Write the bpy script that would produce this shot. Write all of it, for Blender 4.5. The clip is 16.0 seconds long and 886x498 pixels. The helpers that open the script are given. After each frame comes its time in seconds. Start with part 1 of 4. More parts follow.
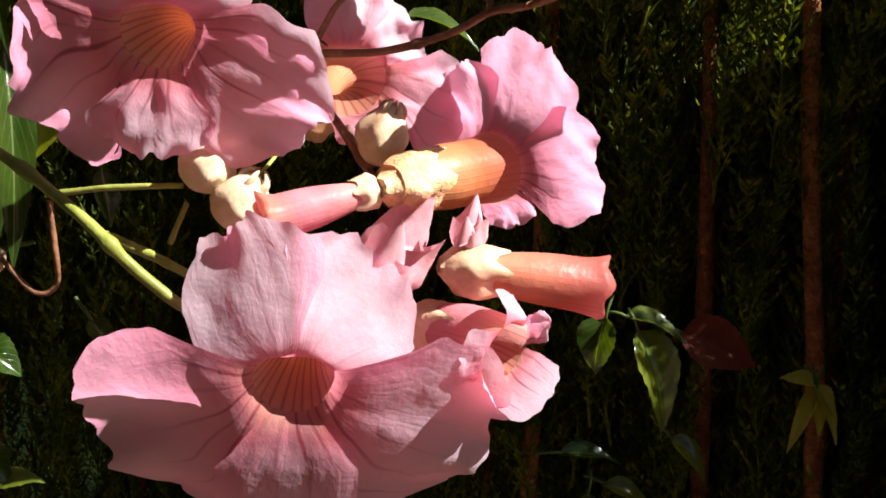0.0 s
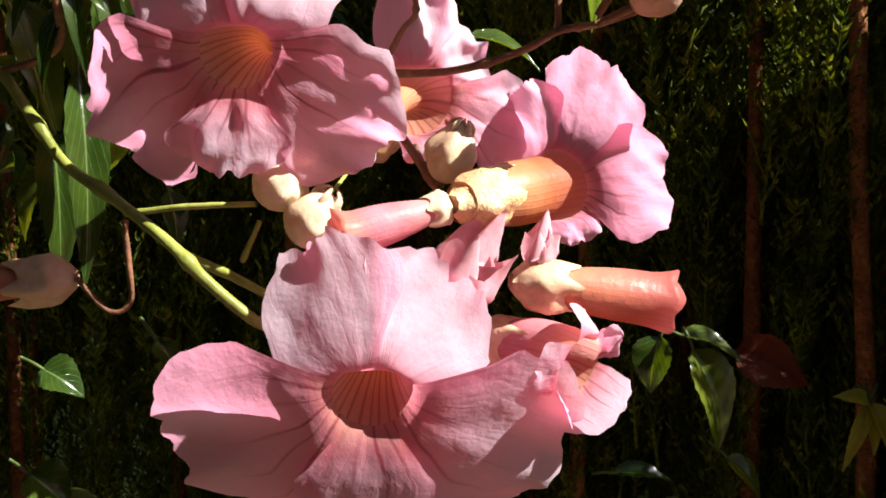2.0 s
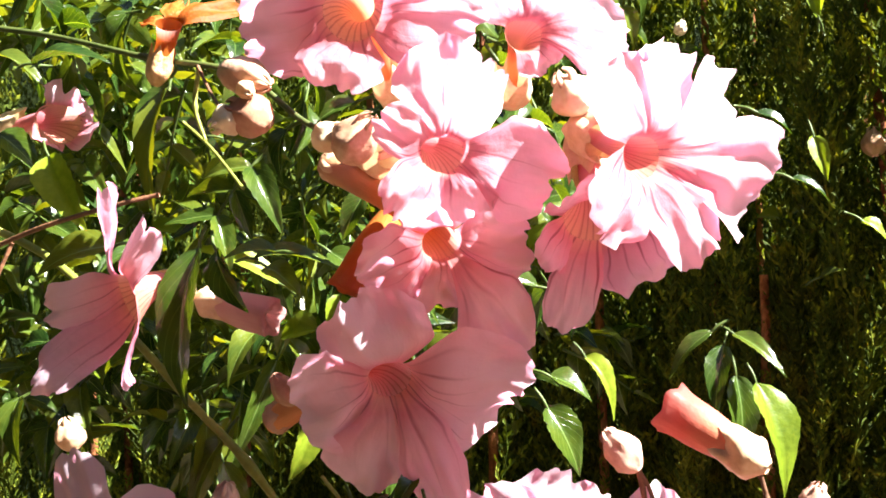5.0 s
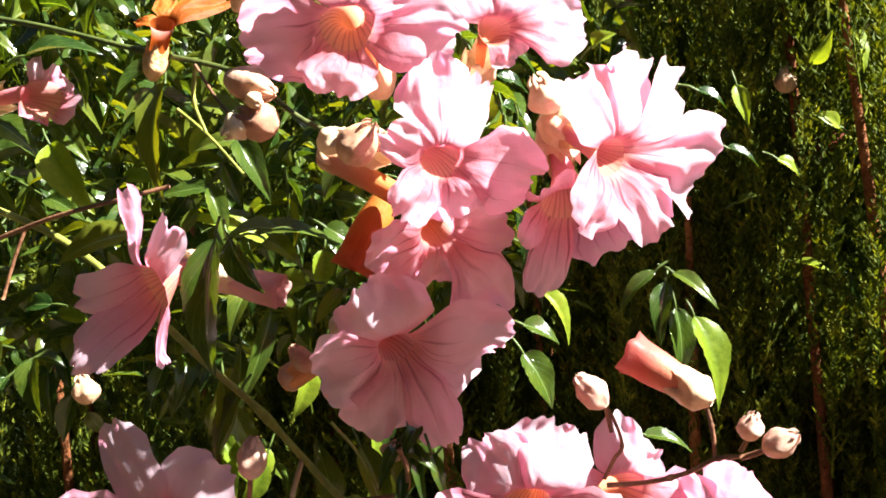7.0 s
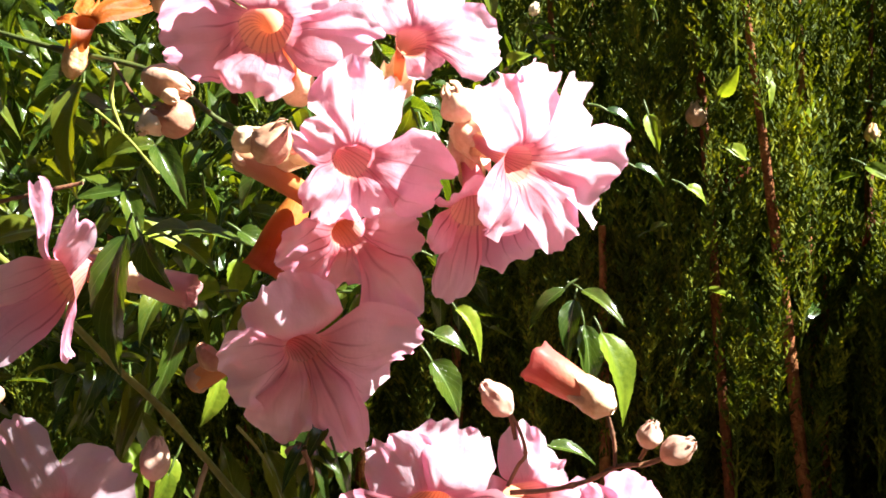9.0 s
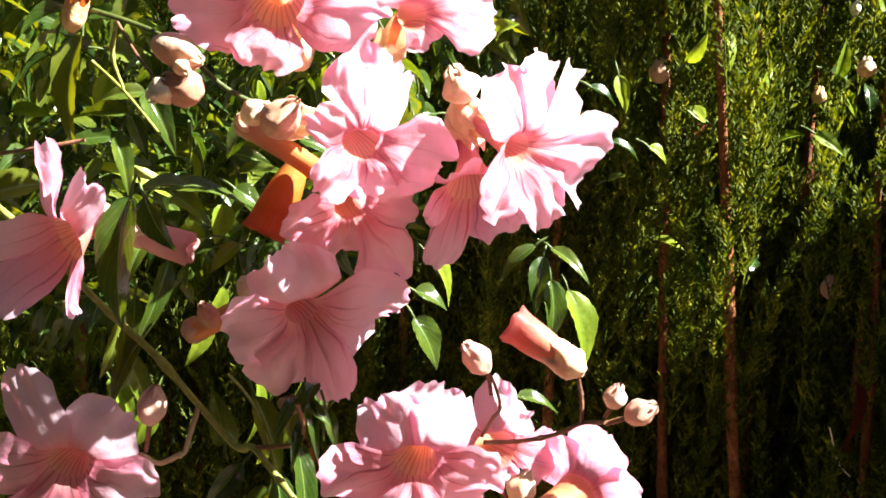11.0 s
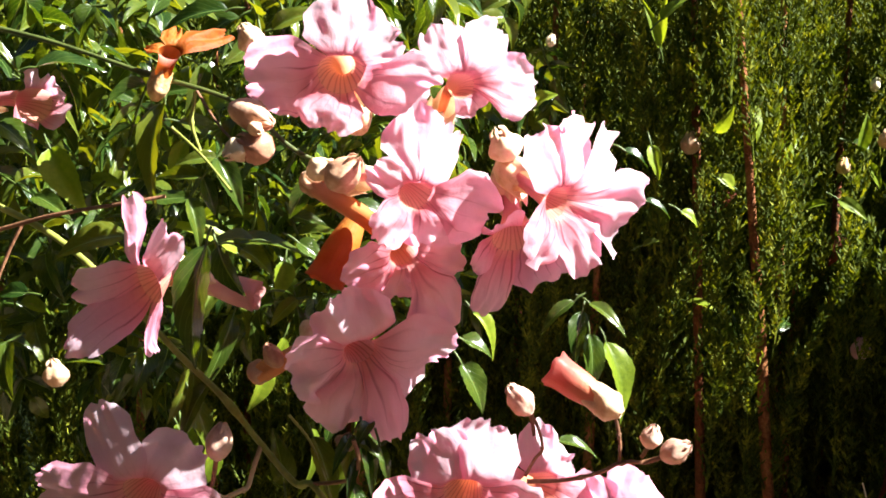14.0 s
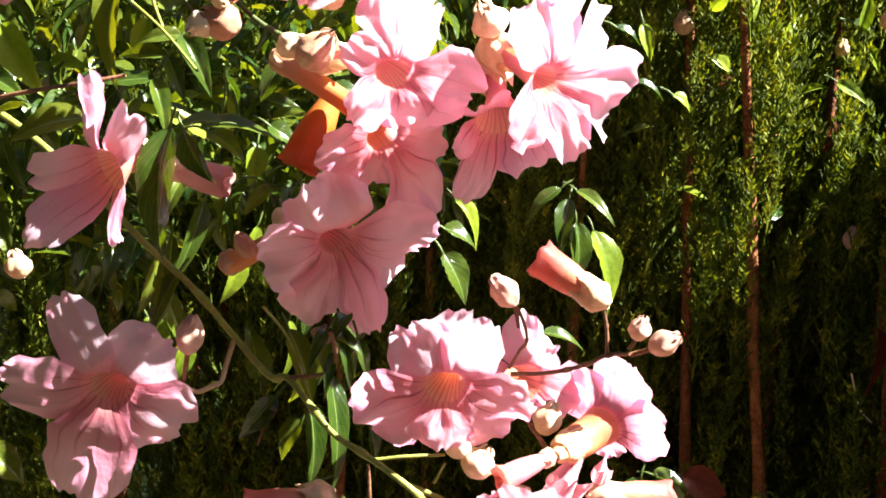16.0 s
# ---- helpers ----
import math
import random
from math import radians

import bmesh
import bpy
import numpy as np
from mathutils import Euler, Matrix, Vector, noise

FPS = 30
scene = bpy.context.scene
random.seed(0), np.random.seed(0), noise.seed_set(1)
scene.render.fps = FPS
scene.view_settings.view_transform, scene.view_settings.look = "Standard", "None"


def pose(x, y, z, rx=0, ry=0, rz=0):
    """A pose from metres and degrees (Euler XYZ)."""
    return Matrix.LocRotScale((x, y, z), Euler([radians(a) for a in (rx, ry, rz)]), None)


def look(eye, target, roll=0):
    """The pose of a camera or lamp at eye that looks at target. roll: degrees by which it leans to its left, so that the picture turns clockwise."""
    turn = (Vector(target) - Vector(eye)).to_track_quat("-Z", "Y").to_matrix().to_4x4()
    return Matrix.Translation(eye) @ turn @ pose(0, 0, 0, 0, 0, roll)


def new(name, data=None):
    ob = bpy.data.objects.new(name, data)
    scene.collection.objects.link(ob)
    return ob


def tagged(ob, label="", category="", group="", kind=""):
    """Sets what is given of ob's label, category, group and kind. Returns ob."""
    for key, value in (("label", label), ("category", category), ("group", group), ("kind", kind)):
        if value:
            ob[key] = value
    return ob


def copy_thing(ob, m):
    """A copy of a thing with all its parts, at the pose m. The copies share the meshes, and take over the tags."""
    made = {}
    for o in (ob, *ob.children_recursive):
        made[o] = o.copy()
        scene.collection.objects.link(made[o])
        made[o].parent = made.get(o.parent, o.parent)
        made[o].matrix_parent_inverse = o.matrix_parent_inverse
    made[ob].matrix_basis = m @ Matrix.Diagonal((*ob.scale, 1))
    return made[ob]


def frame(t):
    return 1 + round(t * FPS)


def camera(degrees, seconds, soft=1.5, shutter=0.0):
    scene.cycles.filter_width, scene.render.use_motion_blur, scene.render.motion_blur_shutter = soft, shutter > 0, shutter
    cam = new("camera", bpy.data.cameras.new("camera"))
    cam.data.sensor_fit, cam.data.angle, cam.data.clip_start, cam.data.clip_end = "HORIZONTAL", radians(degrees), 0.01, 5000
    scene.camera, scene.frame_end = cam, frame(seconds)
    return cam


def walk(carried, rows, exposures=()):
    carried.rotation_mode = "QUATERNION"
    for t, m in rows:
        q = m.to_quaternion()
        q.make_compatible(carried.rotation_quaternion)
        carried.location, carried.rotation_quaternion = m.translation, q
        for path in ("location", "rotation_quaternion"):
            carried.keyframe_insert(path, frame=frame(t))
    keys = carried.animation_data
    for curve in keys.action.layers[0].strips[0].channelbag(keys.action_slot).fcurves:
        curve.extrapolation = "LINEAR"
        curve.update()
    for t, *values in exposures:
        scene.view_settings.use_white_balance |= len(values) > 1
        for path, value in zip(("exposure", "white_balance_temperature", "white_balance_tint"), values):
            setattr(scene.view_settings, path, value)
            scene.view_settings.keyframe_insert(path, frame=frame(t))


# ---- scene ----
cam = camera(45, 16.0, soft=1.7)
PATH = [
    (0.0, pose(0.0669, -0.2430, -0.0600, 78.29, -1.88, 1.20)),
    (0.5, pose(0.0639, -0.2428, -0.0584, 77.71, -1.93, 0.91)),
    (1.0, pose(0.0704, -0.2461, -0.0691, 75.08, -1.50, 1.64)),
    (1.5, pose(0.0638, -0.2450, -0.0718, 75.28, -1.18, 2.98)),
    (2.0, pose(0.0542, -0.2469, -0.0633, 79.91, -1.33, 2.04)),
    (2.5, pose(0.0535, -0.2551, -0.0400, 82.41, -0.79, 4.92)),
    (3.0, pose(0.0496, -0.2699, -0.0264, 85.15, 0.50, 6.26)),
    (3.5, pose(0.0449, -0.2840, -0.0122, 87.31, 0.40, 6.26)),
    (4.0, pose(0.0311, -0.3057, 0.0020, 90.05, 1.00, 7.33)),
    (4.5, pose(0.0232, -0.3288, 0.0222, 91.15, 1.24, 8.47)),
    (4.7, pose(0.0218, -0.3320, 0.0258, 92.23, 1.23, 8.64)),
    (6.8, pose(-0.0052, -0.3937, 0.0748, 83.53, 3.67, 2.08)),
    (7.0, pose(-0.0093, -0.3919, 0.0831, 83.14, 3.74, 2.30)),
    (7.5, pose(0.0092, -0.3931, 0.0526, 85.76, 4.64, 3.57)),
    (8.0, pose(-0.0070, -0.3893, 0.1050, 80.77, 3.29, 0.67)),
    (8.5, pose(-0.0042, -0.4006, 0.0655, 83.53, 2.92, -0.77)),
    (8.7, pose(0.0014, -0.4007, 0.0603, 86.35, 2.29, -0.52)),
    (10.8, pose(-0.0416, -0.4133, 0.1114, 79.24, -1.93, -5.12)),
    (11.0, pose(-0.0372, -0.4171, 0.1083, 78.85, -1.44, -5.80)),
    (11.5, pose(-0.0460, -0.4305, 0.0922, 77.28, -1.43, -6.26)),
    (12.0, pose(-0.0387, -0.4368, 0.0917, 77.21, -1.35, -4.92)),
    (12.5, pose(-0.0403, -0.4453, 0.0861, 78.15, -0.86, -4.43)),
    (13.0, pose(-0.0483, -0.4533, 0.0893, 80.36, -1.32, -5.05)),
    (13.5, pose(-0.0410, -0.4561, 0.0896, 83.26, -1.35, -3.71)),
    (14.0, pose(-0.0441, -0.4580, 0.0928, 84.06, -1.17, -3.73)),
    (14.5, pose(-0.0473, -0.4567, 0.0889, 83.38, -1.03, -3.30)),
    (15.0, pose(-0.0469, -0.4543, 0.0882, 81.66, -1.40, -4.18)),
    (15.5, pose(-0.0439, -0.4489, 0.0847, 79.92, -1.30, -4.08)),
    (16.0, pose(-0.0414, -0.4337, 0.0864, 78.33, -1.25, -4.65)),
]
walk(cam, PATH, exposures=[(0.0, 1.2), (1.5, 1.15), (2.5, 1.5), (3.5, 2.15), (4.5, 2.65), (7.0, 2.25), (8.5, 2.25), (11.0, 2.45), (12.5, 2.75), (14.0, 2.2), (16.0, 2.55)])

# ---- daylight ----
SUN_DIR = Vector((0.68, -0.15, 0.715)).normalized()
sun_data = bpy.data.lights.new("sun", "SUN")
sun_data.energy, sun_data.angle, sun_data.color = 6.5, radians(0.5), (1.0, 0.97, 0.91)
sun = new("sun", sun_data)
sun.matrix_world = look(SUN_DIR * 5, (0, 0, 0))
world = bpy.data.worlds.new("sky")
scene.world = world
world.use_nodes = True
sky = world.node_tree.nodes.new("ShaderNodeTexSky")
sky.sky_type, sky.sun_disc = "NISHITA", False
sky.sun_elevation = math.asin(SUN_DIR.z)
sky.sun_rotation = math.atan2(SUN_DIR.x, SUN_DIR.y)
world.node_tree.nodes["Background"].inputs["Strength"].default_value = 0.027
world.node_tree.links.new(sky.outputs[0], world.node_tree.nodes["Background"].inputs["Color"])


# ---- materials ----
class Mat:
    """A small wrapper to write node materials briefly."""

    def __init__(self, name):
        self.m = bpy.data.materials.new(name)
        self.m.use_nodes = True
        self.t = self.m.node_tree
        self.p = self.t.nodes["Principled BSDF"]
        self.out = self.t.nodes["Material Output"]

    def node(self, kind, **sets):
        n = self.t.nodes.new(kind)
        for k, v in sets.items():
            setattr(n, k, v)
        return n

    def put(self, a, b):
        self.t.links.new(a, b)

    def noise(self, scale, detail=3.0, coord=None, rough=0.6):
        n = self.node("ShaderNodeTexNoise")
        n.inputs["Scale"].default_value, n.inputs["Detail"].default_value = scale, detail
        n.inputs["Roughness"].default_value = rough
        self.put(coord or self.coord(), n.inputs["Vector"])
        return n.outputs["Fac"]

    def coord(self, which="Object"):
        if not hasattr(self, "tc"):
            self.tc = self.node("ShaderNodeTexCoord")
        return self.tc.outputs[which]

    def ramp(self, fac, stops):
        r = self.node("ShaderNodeValToRGB")
        e = r.color_ramp.elements
        while len(e) < len(stops):
            e.new(0.5)
        for el, (pos, col) in zip(e, stops):
            el.position = pos
            el.color = (*col, 1) if len(col) == 3 else col
        self.put(fac, r.inputs[0])
        return r.outputs["Color"]

    def math(self, op, a, b=0.0, c=0.0):
        n = self.node("ShaderNodeMath", operation=op)
        for k, v in enumerate((a, b, c)):
            if isinstance(v, (int, float)):
                n.inputs[k].default_value = v
            else:
                self.put(v, n.inputs[k])
        return n.outputs[0]

    def mix(self, fac, a, b, blend="MIX"):
        n = self.node("ShaderNodeMix", data_type="RGBA", blend_type=blend)
        for k, v in ((0, fac), (6, a), (7, b)):
            if isinstance(v, (int, float)):
                n.inputs[k].default_value = v
            elif isinstance(v, tuple):
                n.inputs[k].default_value = (*v, 1)
            else:
                self.put(v, n.inputs[k])
        return n.outputs[2]

    def bump(self, height, strength, distance=0.001):
        b = self.node("ShaderNodeBump")
        b.inputs["Strength"].default_value, b.inputs["Distance"].default_value = strength, distance
        self.put(height, b.inputs["Height"])
        return b.outputs[0]

    def thin(self, colour, through_colour, share, normal=None, rough=0.5, spec=0.3):
        """A thin sheet that lets part of the light through."""
        self.p.inputs["Roughness"].default_value = rough
        self.p.inputs["Specular IOR Level"].default_value = spec
        self.put(colour, self.p.inputs["Base Color"])
        tr = self.node("ShaderNodeBsdfTranslucent")
        self.put(through_colour, tr.inputs["Color"])
        mx = self.node("ShaderNodeMixShader")
        if isinstance(share, float):
            mx.inputs[0].default_value = share
        else:
            self.put(share, mx.inputs[0])
        self.put(self.p.outputs[0], mx.inputs[1])
        self.put(tr.outputs[0], mx.inputs[2])
        self.put(mx.outputs[0], self.out.inputs["Surface"])
        if normal is not None:
            self.put(normal, self.p.inputs["Normal"])
            self.put(normal, tr.inputs["Normal"])
        return self.m


def veins(k, a, s, across, along):
    """Noise drawn out along the tube and petals: a runs round the axis, s along it."""
    oi = k.node("ShaderNodeObjectInfo")
    c = k.node("ShaderNodeCombineXYZ")
    k.put(k.math("MULTIPLY", a, across), c.inputs[0])
    k.put(k.math("MULTIPLY", s, along), c.inputs[1])
    k.put(k.math("MULTIPLY", oi.outputs["Random"], 5.0), c.inputs[2])
    return k.noise(1.0, 2.0, c.outputs[0], 0.5)


def ray_lines(k, a, s, width):
    """Veins that run out from the throat, a little bent and unevenly spaced."""
    bend = k.math("MULTIPLY", k.math("SUBTRACT", veins(k, a, s, 6.0, 1.5), 0.5), 2.6)
    cell = k.math("FRACT", k.math("ADD", k.math("MULTIPLY", a, 26.0), bend))
    near = k.math("ABSOLUTE", k.math("SUBTRACT", cell, 0.5))
    return k.math("SUBTRACT", 1.0, k.math("MINIMUM", k.math("DIVIDE", near, width), 1.0))


def petal_material():
    """Pale pink petals, salmon at the throat, with red veins that run out from it."""
    k = Mat("petal_pink")
    sep = k.node("ShaderNodeSeparateXYZ")
    uv = k.node("ShaderNodeUVMap")
    k.put(uv.outputs[0], sep.inputs[0])
    a, s = sep.outputs[0], sep.outputs[1]
    streak = veins(k, a, s, 9.0, 0.8)
    s2 = k.math("ADD", s, k.math("MULTIPLY", k.math("SUBTRACT", streak, 0.5), k.math("MULTIPLY", k.math("SUBTRACT", s, 0.46), 0.8)))
    top = k.math("MAXIMUM", k.math("SINE", k.math("MULTIPLY", a, 2 * math.pi)), 0.0)
    s2 = k.math("ADD", s2, k.math("MULTIPLY", top, k.math("MULTIPLY", k.math("SUBTRACT", s, 0.5), 0.9)))
    base = k.ramp(s2, [(0.0, (0.62, 0.30, 0.07)), (0.44, (0.82, 0.42, 0.24)), (0.50, (0.83, 0.36, 0.25)), (0.59, (0.76, 0.23, 0.28)), (0.69, (0.84, 0.42, 0.52)), (0.82, (0.92, 0.64, 0.76)), (0.96, (0.95, 0.73, 0.835))])
    # veins
    low = k.ramp(k.math("SINE", k.math("MULTIPLY", a, 2 * math.pi)), [(0.0, (1.0,) * 3), (0.5, (0.25,) * 3)])
    line = ray_lines(k, a, s, k.ramp(s, [(0.4, (0.20,) * 3), (0.58, (0.17,) * 3), (0.85, (0.05,) * 3)]))
    longer = k.ramp(veins(k, a, s, 30.0, 0.15), [(0.38, (0.15,) * 3), (0.6, (1.0,) * 3)])
    line = k.math("MULTIPLY", line, longer)
    reach = k.ramp(s2, [(0.12, (0.2,) * 3), (0.46, (0.85,) * 3), (0.66, (1.0,) * 3), (0.78, (0.5,) * 3), (0.92, (0.0,) * 3)])
    vein = k.math("MULTIPLY", k.math("MULTIPLY", line, reach), low)
    col = k.mix(k.math("MINIMUM", k.math("MULTIPLY", vein, 1.5), 1.0), base, (0.36, 0.02, 0.04))
    # fine pale network and blotches
    n2 = veins(k, a, s, 60.0, 5.0)
    fine = k.math("SUBTRACT", 1.0, k.math("MINIMUM", k.math("MULTIPLY", k.math("ABSOLUTE", k.math("SUBTRACT", n2, 0.5)), 14.0), 1.0))
    col = k.mix(k.math("MULTIPLY", fine, 0.06), col, (0.76, 0.26, 0.36))
    blot = k.noise(70, 4)
    col = k.mix(k.ramp(blot, [(0.35, (0.0,) * 3), (0.75, (0.30,) * 3)]), col, (0.88, 0.55, 0.70))
    thru = k.mix(0.28, k.mix(1.0, col, (1.0, 0.55, 0.69), "MULTIPLY"), (1.0, 0.50, 0.66))
    crinkle = k.math("ADD", k.noise(190, 4, rough=0.55), k.math("MULTIPLY", fine, 0.06))
    return k.thin(col, thru, 0.62, k.bump(crinkle, 0.38, 0.0012), 0.5, 0.3)


def tube_material(name, c0, c1, c2, lines=0.9, deep=0.3, mouth=(0.83, 0.36, 0.25)):
    """Corolla tube, from its base (c0) to its mouth (c2), with faint ribs."""
    k = Mat(name)
    sep = k.node("ShaderNodeSeparateXYZ")
    uv = k.node("ShaderNodeUVMap")
    k.put(uv.outputs[0], sep.inputs[0])
    s1 = k.math("MULTIPLY", sep.outputs[1], 2.0)
    s2 = k.math("ADD", s1, k.math("MULTIPLY", k.math("SUBTRACT", k.noise(90, 3), 0.5), k.math("MULTIPLY", k.math("SUBTRACT", 1.0, s1), 0.6)))
    base = k.ramp(s2, [(0.1, c0), (0.45, c1), (0.72, c2), (1.0, mouth)])
    line = ray_lines(k, sep.outputs[0], sep.outputs[1], 0.20)
    low = k.ramp(k.math("SINE", k.math("MULTIPLY", sep.outputs[0], 2 * math.pi)), [(0.0, (1.0,) * 3), (0.6, (0.25,) * 3)])
    line = k.math("MULTIPLY", line, low)
    col = k.mix(k.math("MULTIPLY", k.math("MULTIPLY", line, k.ramp(s2, [(0.5, (0.12,) * 3), (0.85, (0.85,) * 3)])), lines), base, (0.42, 0.04, 0.04))
    thru = k.mix(k.ramp(s2, [(0.75, (0.0,) * 3), (1.0, (0.25,) * 3)]), k.mix(1.0, col, (1.0, 0.80, 0.80), "MULTIPLY"), (1.0, 0.80, 0.86))
    return k.thin(col, thru, k.ramp(s2, [(0.6, (deep,) * 3), (1.0, (0.66,) * 3)]), k.bump(k.math("ADD", k.noise(220, 3), k.math("MULTIPLY", line, 0.15)), 0.4, 0.001), 0.45, 0.35)


def mottled(name, cols, scale, rough, bump=0.4, spec=0.3, share=0.0, rand=True, dist=0.001, tint=(1.0, 1.0, 0.45)):
    """A surface mottled at two scales; share lets light through."""
    k = Mat(name)
    f = k.math("ADD", k.math("MULTIPLY", k.noise(scale, 4), 0.7), k.math("MULTIPLY", k.noise(scale * 6, 3), 0.3))
    if rand:
        oi = k.node("ShaderNodeObjectInfo")
        f = k.math("ADD", f, k.math("MULTIPLY", k.math("SUBTRACT", oi.outputs["Random"], 0.5), 0.25))
    col = k.ramp(f, [(0.28 + 0.44 * i / (len(cols) - 1), c) for i, c in enumerate(cols)])
    nrm = k.bump(k.noise(scale * 4, 4), bump, dist)
    if share:
        return k.thin(col, k.mix(1.0, col, tint, "MULTIPLY"), share, nrm, rough, spec)
    k.put(col, k.p.inputs["Base Color"])
    k.put(nrm, k.p.inputs["Normal"])
    k.p.inputs["Roughness"].default_value, k.p.inputs["Specular IOR Level"].default_value = rough, spec
    return k.m


def leaf_material():
    """Glossy green leaf with a pale midrib and side veins."""
    k = Mat("leaf_glossy")
    sep = k.node("ShaderNodeSeparateXYZ")
    uv = k.node("ShaderNodeUVMap")
    k.put(uv.outputs[0], sep.inputs[0])
    v = k.math("ABSOLUTE", k.math("SUBTRACT", sep.outputs[0], 0.5))
    oi = k.node("ShaderNodeObjectInfo")
    f = k.math("ADD", k.noise(60, 4), k.math("MULTIPLY", k.math("SUBTRACT", oi.outputs["Random"], 0.5), 0.7))
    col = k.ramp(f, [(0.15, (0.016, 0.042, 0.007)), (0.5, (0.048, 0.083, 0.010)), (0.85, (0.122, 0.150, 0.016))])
    side = k.math("FRACT", k.math("ADD", k.math("MULTIPLY", sep.outputs[1], 7.0), k.math("MULTIPLY", v, -6.0)))
    rib = k.math("LESS_THAN", k.math("ABSOLUTE", k.math("SUBTRACT", side, 0.5)), 0.05)
    mid = k.math("LESS_THAN", v, 0.022)
    col = k.mix(k.math("MULTIPLY", k.math("MAXIMUM", mid, k.math("MULTIPLY", rib, 0.35)), 0.6), col, (0.17, 0.27, 0.07))
    thru = k.mix(1.0, col, (2.1, 1.6, 0.26), "MULTIPLY")
    height = k.math("ADD", k.math("MULTIPLY", k.math("MAXIMUM", rib, mid), -0.6), k.noise(180, 3))
    return k.thin(col, thru, 0.40, k.bump(height, 0.35, 0.0008), 0.22, 0.7)


PETAL = petal_material()
TUBE = tube_material("tube_salmon", (0.70, 0.34, 0.17), (0.80, 0.36, 0.18), (0.88, 0.43, 0.24), 0.9, 0.7)
TUBE_PINK = tube_material("tube_pink", (0.72, 0.34, 0.32), (0.60, 0.21, 0.23), (0.72, 0.29, 0.33), 0.8)
TUBE_ORANGE = tube_material("tube_orange", (0.56, 0.23, 0.05), (0.50, 0.15, 0.02), (0.46, 0.12, 0.02), 0.4, 0.35, (0.46, 0.12, 0.02))
TUBE_PEACH = tube_material("tube_peach", (0.52, 0.28, 0.15), (0.52, 0.22, 0.07), (0.54, 0.17, 0.04), 0.5, 0.3)
TUBE_TERRA = tube_material("tube_terracotta", (0.68, 0.31, 0.17), (0.57, 0.19, 0.11), (0.54, 0.15, 0.11), 0.5, 0.2, (0.58, 0.18, 0.15))
TUBE_TERRA2 = tube_material("tube_rosy", (0.82, 0.38, 0.13), (0.66, 0.25, 0.11), (0.62, 0.20, 0.19), 1.0, 0.3, (0.80, 0.32, 0.35))
TUBE_PALE = tube_material("tube_pale_rose", (0.66, 0.40, 0.34), (0.68, 0.38, 0.34), (0.70, 0.42, 0.40), 0.2, 0.3, (0.70, 0.44, 0.42))
TUBE_AMBER = tube_material("tube_amber", (0.62, 0.32, 0.17), (0.54, 0.21, 0.09), (0.50, 0.15, 0.06), 0.4, 0.25, (0.58, 0.20, 0.12))
PETAL_ORANGE = mottled("petal_withered_orange", [(0.26, 0.06, 0.006), (0.38, 0.10, 0.010), (0.46, 0.16, 0.025)], 90, 0.6, 0.5, share=0.45, tint=(1.2, 0.8, 0.4))
CALYX = mottled("calyx_cream", [(0.52, 0.30, 0.18), (0.72, 0.50, 0.32), (0.82, 0.68, 0.48)], 90, 0.45, 0.25, share=0.2, tint=(1.0, 0.9, 0.75))
CALYX_PINK = mottled("calyx_pink", [(0.66, 0.32, 0.34), (0.78, 0.45, 0.50), (0.84, 0.58, 0.64)], 90, 0.5, 0.3, share=0.35, tint=(1.0, 0.85, 0.88))
CALYX_BUD = mottled("calyx_bud_rosy", [(0.48, 0.25, 0.18), (0.66, 0.42, 0.32), (0.78, 0.58, 0.47)], 80, 0.45, 0.3, share=0.25, tint=(1.0, 0.85, 0.75))
CALYX_ROSY = mottled("calyx_rosy_brown", [(0.36, 0.15, 0.09), (0.50, 0.25, 0.16), (0.66, 0.42, 0.29)], 70, 0.45, 0.4, share=0.2, tint=(1.0, 0.85, 0.7))
CALYX_DRY = mottled("calyx_dry", [(0.64, 0.32, 0.12), (0.78, 0.52, 0.28), (0.84, 0.68, 0.48)], 160, 0.6, 0.45, dist=0.002)
CALYX_BROWN = mottled("calyx_brown", [(0.34, 0.16, 0.09), (0.56, 0.33, 0.21), (0.74, 0.54, 0.40)], 80, 0.5, 0.3, share=0.15, tint=(1.0, 0.85, 0.75))
STAMEN = mottled("stamen_cream", [(0.75, 0.62, 0.40), (0.85, 0.78, 0.55)], 200, 0.5)
STALK = mottled("leaf_stalk_green", [(0.04, 0.06, 0.012), (0.07, 0.11, 0.02)], 60, 0.5)
STEM_GREEN = mottled("stem_green", [(0.10, 0.12, 0.020), (0.21, 0.23, 0.040), (0.35, 0.37, 0.090)], 60, 0.45, 0.5)
# brighter, yellower leaf green: sunlight on the blades is put into the colour
LEAF_LIME_SUNLIT = mottled("leaf_lime_sunlit", [(0.10, 0.16, 0.012), (0.20, 0.28, 0.02), (0.32, 0.38, 0.04)], 60, 0.4, share=0.5, tint=(1.3, 1.2, 0.4))
STEM_PALE = mottled("stem_pale_brown", [(0.20, 0.13, 0.06), (0.36, 0.25, 0.13), (0.46, 0.36, 0.20)], 80, 0.55, 0.6)
STEM_DARK = mottled("stem_dark_green", [(0.035, 0.05, 0.012), (0.07, 0.09, 0.02), (0.12, 0.14, 0.035)], 60, 0.5, 0.5)
STEM_BROWN = mottled("stem_brown", [(0.09, 0.04, 0.02), (0.20, 0.09, 0.045), (0.34, 0.18, 0.09)], 80, 0.6, 0.7)
LEAF = leaf_material()
LEAF_RUST = mottled("leaf_rust", [(0.09, 0.012, 0.006), (0.17, 0.028, 0.010), (0.24, 0.07, 0.02)], 60, 0.6, share=0.3)
